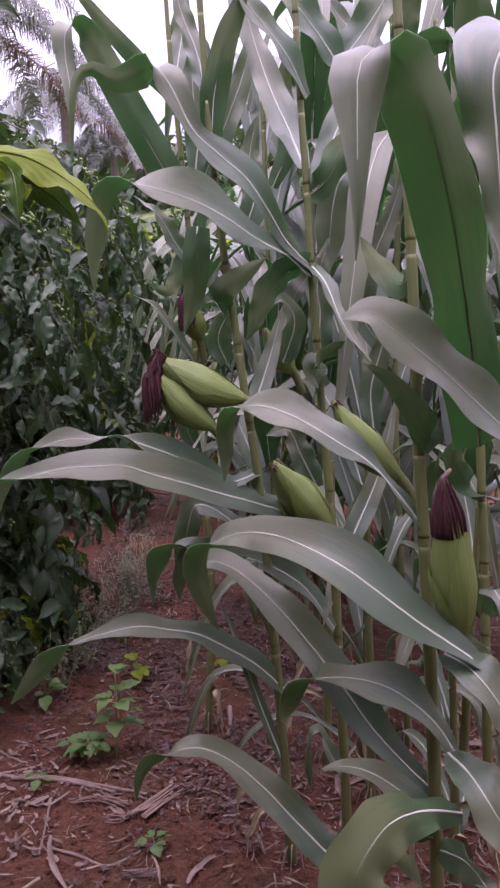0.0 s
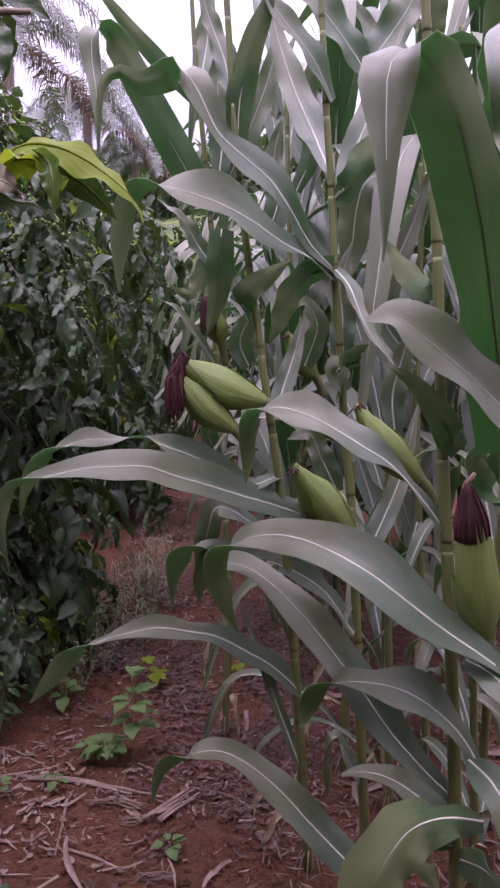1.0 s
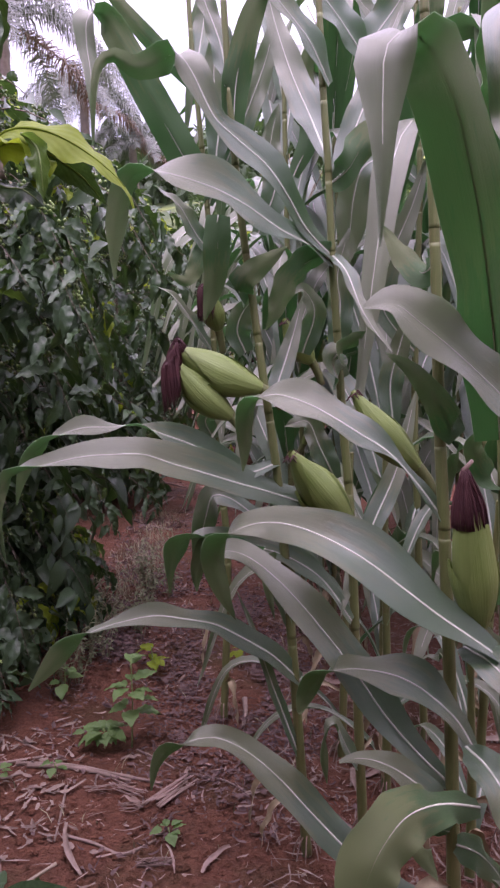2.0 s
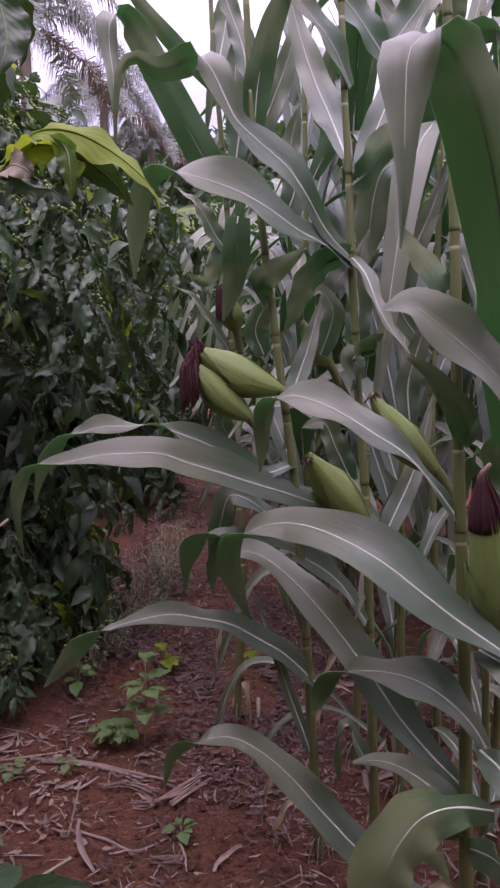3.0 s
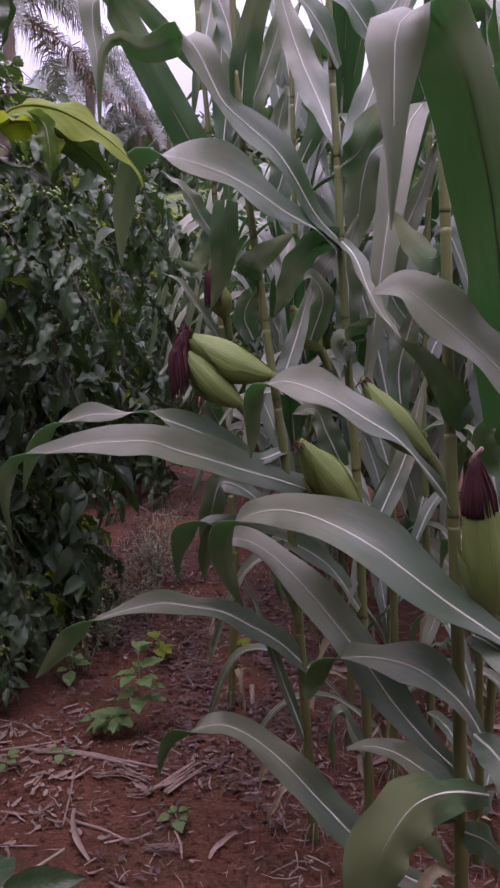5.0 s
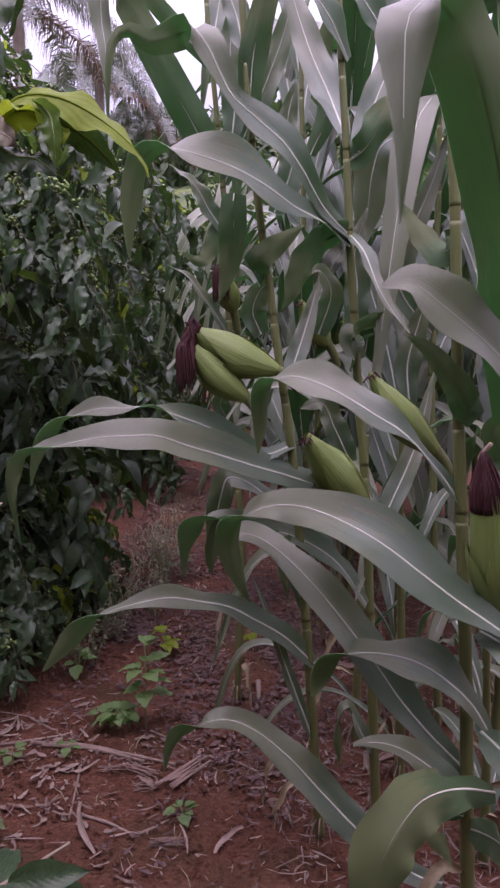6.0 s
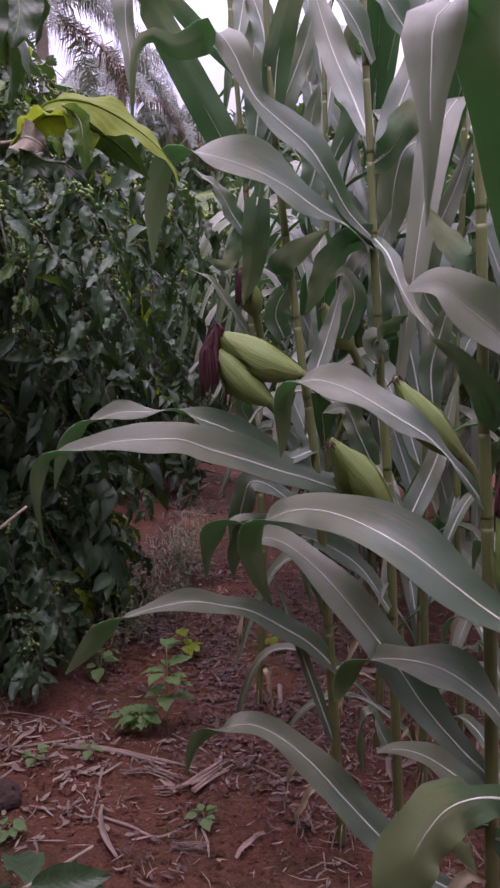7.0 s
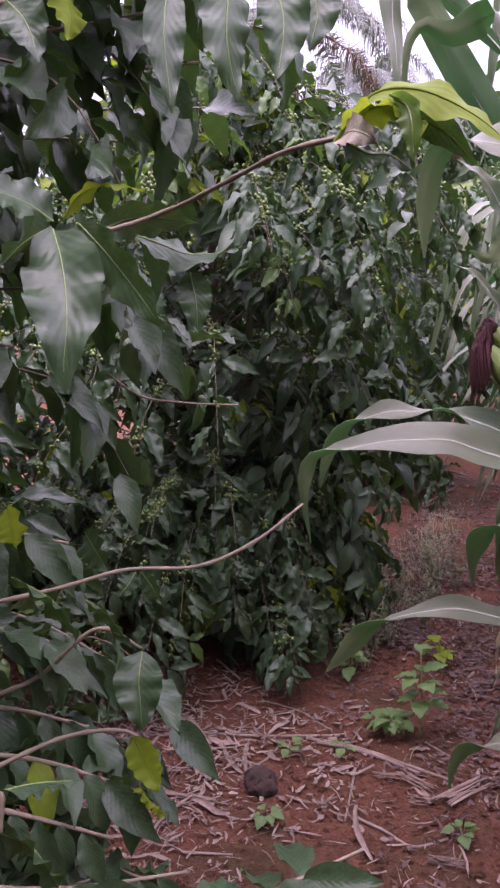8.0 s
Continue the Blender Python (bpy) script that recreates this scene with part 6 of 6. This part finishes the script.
def wispy_weed(x, y, height, seed):
    """A tuft of thin upright stems with small narrow leaves."""
    g = np.random.default_rng(seed)
    ob = empty("wispy_weed", (x, y, float(fine_land(x, y))), "thin pale wispy weed at the foot of the bush", "weed", "wispy weeds by the bush")
    pl, ax, sc = [], [], []
    for k in range(6):
        w = g.uniform(0, 6.28)
        o = np.array([math.cos(w), math.sin(w), 0]) * height * g.uniform(0.1, 0.45)
        h = height * g.uniform(0.6, 1.1)
        rows = [(o[0] * 0.1, o[1] * 0.1, -0.01), (o[0] * 0.45, o[1] * 0.45, h * 0.55), (o[0], o[1], h)]
        tube("stem", rows, 0.0013, 0.0006, M_GRASS, ob, "", 4, 8)
        c, _ = glide(rows, 14)
        for i in range(3, 15):
            v = g.uniform(0, 6.28)
            pl.append(c[i])
            ax.append(leaf_frame((math.cos(v), math.sin(v), g.uniform(-0.3, 0.7)), [0, 0, 1], g.uniform(-0.5, 0.5)))
            sc.append(g.uniform(0.012, 0.028))
    scatter("foliage", FAR_LEAF, pl, ax, sc, M_WISP, ob, "small pale green leaves")
    return ob


for k in range(16):
    wispy_weed(-0.62 + R_GND.normal(0, 0.05) + 0.012 * k, 2.3 + 0.075 * k + R_GND.normal(0, 0.05), R_GND.uniform(0.1, 0.24), 900 + k)
grass_patch(900, lambda: (R_GND.normal(-0.6, 0.06), R_GND.uniform(2.6, 4.6)), 0.055, M_GRASS, "thin pale grass at the foot of the bush")
grass_patch(160, lambda: (R_GND.uniform(-1.3, 0.2), R_GND.uniform(1.2, 4.0)), 0.05, M_GRASS, "thin pale grass at the foot of the bush")


# ---- palms and hills ----
def frond(parent, o, start, length, rise, drop, g, material, name="frond"):
    """A feather leaf: an arching rib with hanging leaflets on both sides."""
    p = [start, start + o * length * 0.35 + [0, 0, rise], start + o * length * 0.75 + [0, 0, rise * 0.7 - drop * 0.35], start + o * length + [0, 0, rise * 0.2 - drop]]
    c, L = glide(p, 40)
    t = along(c)
    chunks = [(*tube_mesh(c, np.linspace(0.035, 0.006, 41), 4), None)]
    for i in range(4, 41):
        side = level(t[i])
        for sgn in (-1, 1):
            for _ in range(3):
                ll = length * 0.24 * (0.55 + 0.6 * math.sin(math.pi * i / 42)) * g.uniform(0.8, 1.1)
                d = unit(side * sgn * g.uniform(0.3, 0.75) + t[i] * g.uniform(0.1, 0.5) + np.array([0, 0, g.uniform(-0.35, 0.25)]))
                a = c[i] + t[i] * g.uniform(-0.04, 0.04)
                b = a + d * ll * 0.45
                e = b + unit(d * 0.35 + np.array([0, 0, -1.0])) * ll * 0.6
                wv = t[i] * 0.015
                chunks.append((np.array([a - wv, a + wv, b - wv, b + wv, e]), [(0, 1, 3, 2), (2, 3, 4)], np.array([(0, 0), (1, 0), (0, 0.5), (1, 0.5), (0.5, 1)])))
    v, f, u = joined(chunks)
    return mesh_part(name, v, f, material, parent, "", u)


def palm(place, height, length, seed, fronds=17):
    g = np.random.default_rng(seed)
    tree = empty("palm_tree", place, "tall palm with drooping grey-green feather fronds, paled for distance haze", "palm tree", "palms behind the field")
    tube("trunk", [(0, 0, -0.3), (0.1, 0, height * 0.5), (0, 0, height)], 0.2, 0.15, M_PALM_TRUNK, tree, "ringed grey palm trunk", 12, 40, 0.08)
    for k in range(fronds):
        w = k * 2.399 + g.uniform(-0.2, 0.2)
        o = np.array([math.cos(w), math.sin(w), 0])
        q = k / fronds
        frond(tree, o, np.array([0, 0, height]), length * g.uniform(0.85, 1.1), length * (0.45 - 0.55 * q), length * (0.25 + 0.3 * q), g, M_PALM_HAZED if q < 0.9 else M_PALM_DRY)
    return tree


for n_, (px, py, top, ln) in enumerate([(-7.0, 22, 8.9, 3.0), (-6.9, 31, 9.4, 2.6), (-5.6, 34, 8.4, 2.4), (-11.5, 25, 9.0, 3.0)]):
    gz = float(fine_land(px, py))
    palm((px, py, gz), top - gz, ln, 40 + n_)


def far_clumps(name, count, where, size, leaf, label, category, seed, per=140):
    """Distant shrubs or trees: loose heaps of small leaves."""
    g = np.random.default_rng(seed)
    pl, ax, sc = [], [], []
    for _ in range(count):
        x, y = where(g)
        z = float(land(np.array(x), np.array(y)))
        s = size * g.uniform(0.7, 1.3)
        for _ in range(per):
            u = unit(g.normal(0, 1, 3))
            r = g.uniform(0.55, 1.0) * (1 + 0.25 * math.sin(5 * u[0] + 3 * u[2] + x))
            pl.append(np.array([x, y, z + s * 0.75]) + u * np.array([s * 0.8, s * 0.8, s * 0.8]) * r)
            ax.append(leaf_frame(u + g.normal(0, 0.5, 3), [0.1, 0.2, 1], g.uniform(-1, 1)))
            sc.append(leaf * g.uniform(0.7, 1.4))
    ob = scatter(name, FAR_LEAF, pl, ax, sc, M_FAR, None)
    return tagged(ob, label, category, kind="stuff")


far_clumps("far_shrubs", 150, lambda g: (g.uniform(-3, 10), g.uniform(15, 46)), 0.9, 0.3, "coffee shrubs on the far slope", "shrubs", 1, 120)
far_clumps("far_trees", 160, lambda g: (g.uniform(-40, 9), g.uniform(60, 95)), 2.6, 1.1, "wooded hillside in the distance", "trees", 2, 110)
far_clumps("far_shrubs", 60, lambda g: (g.uniform(-22, -5), g.uniform(9, 20)), 0.95, 0.2, "coffee shrubs beyond the red soil", "shrubs", 5, 300)
far_clumps("far_trees", 60, lambda g: (g.uniform(-40, -6), g.uniform(20, 45)), 2.2, 0.7, "trees behind the coffee field", "trees", 3, 160)
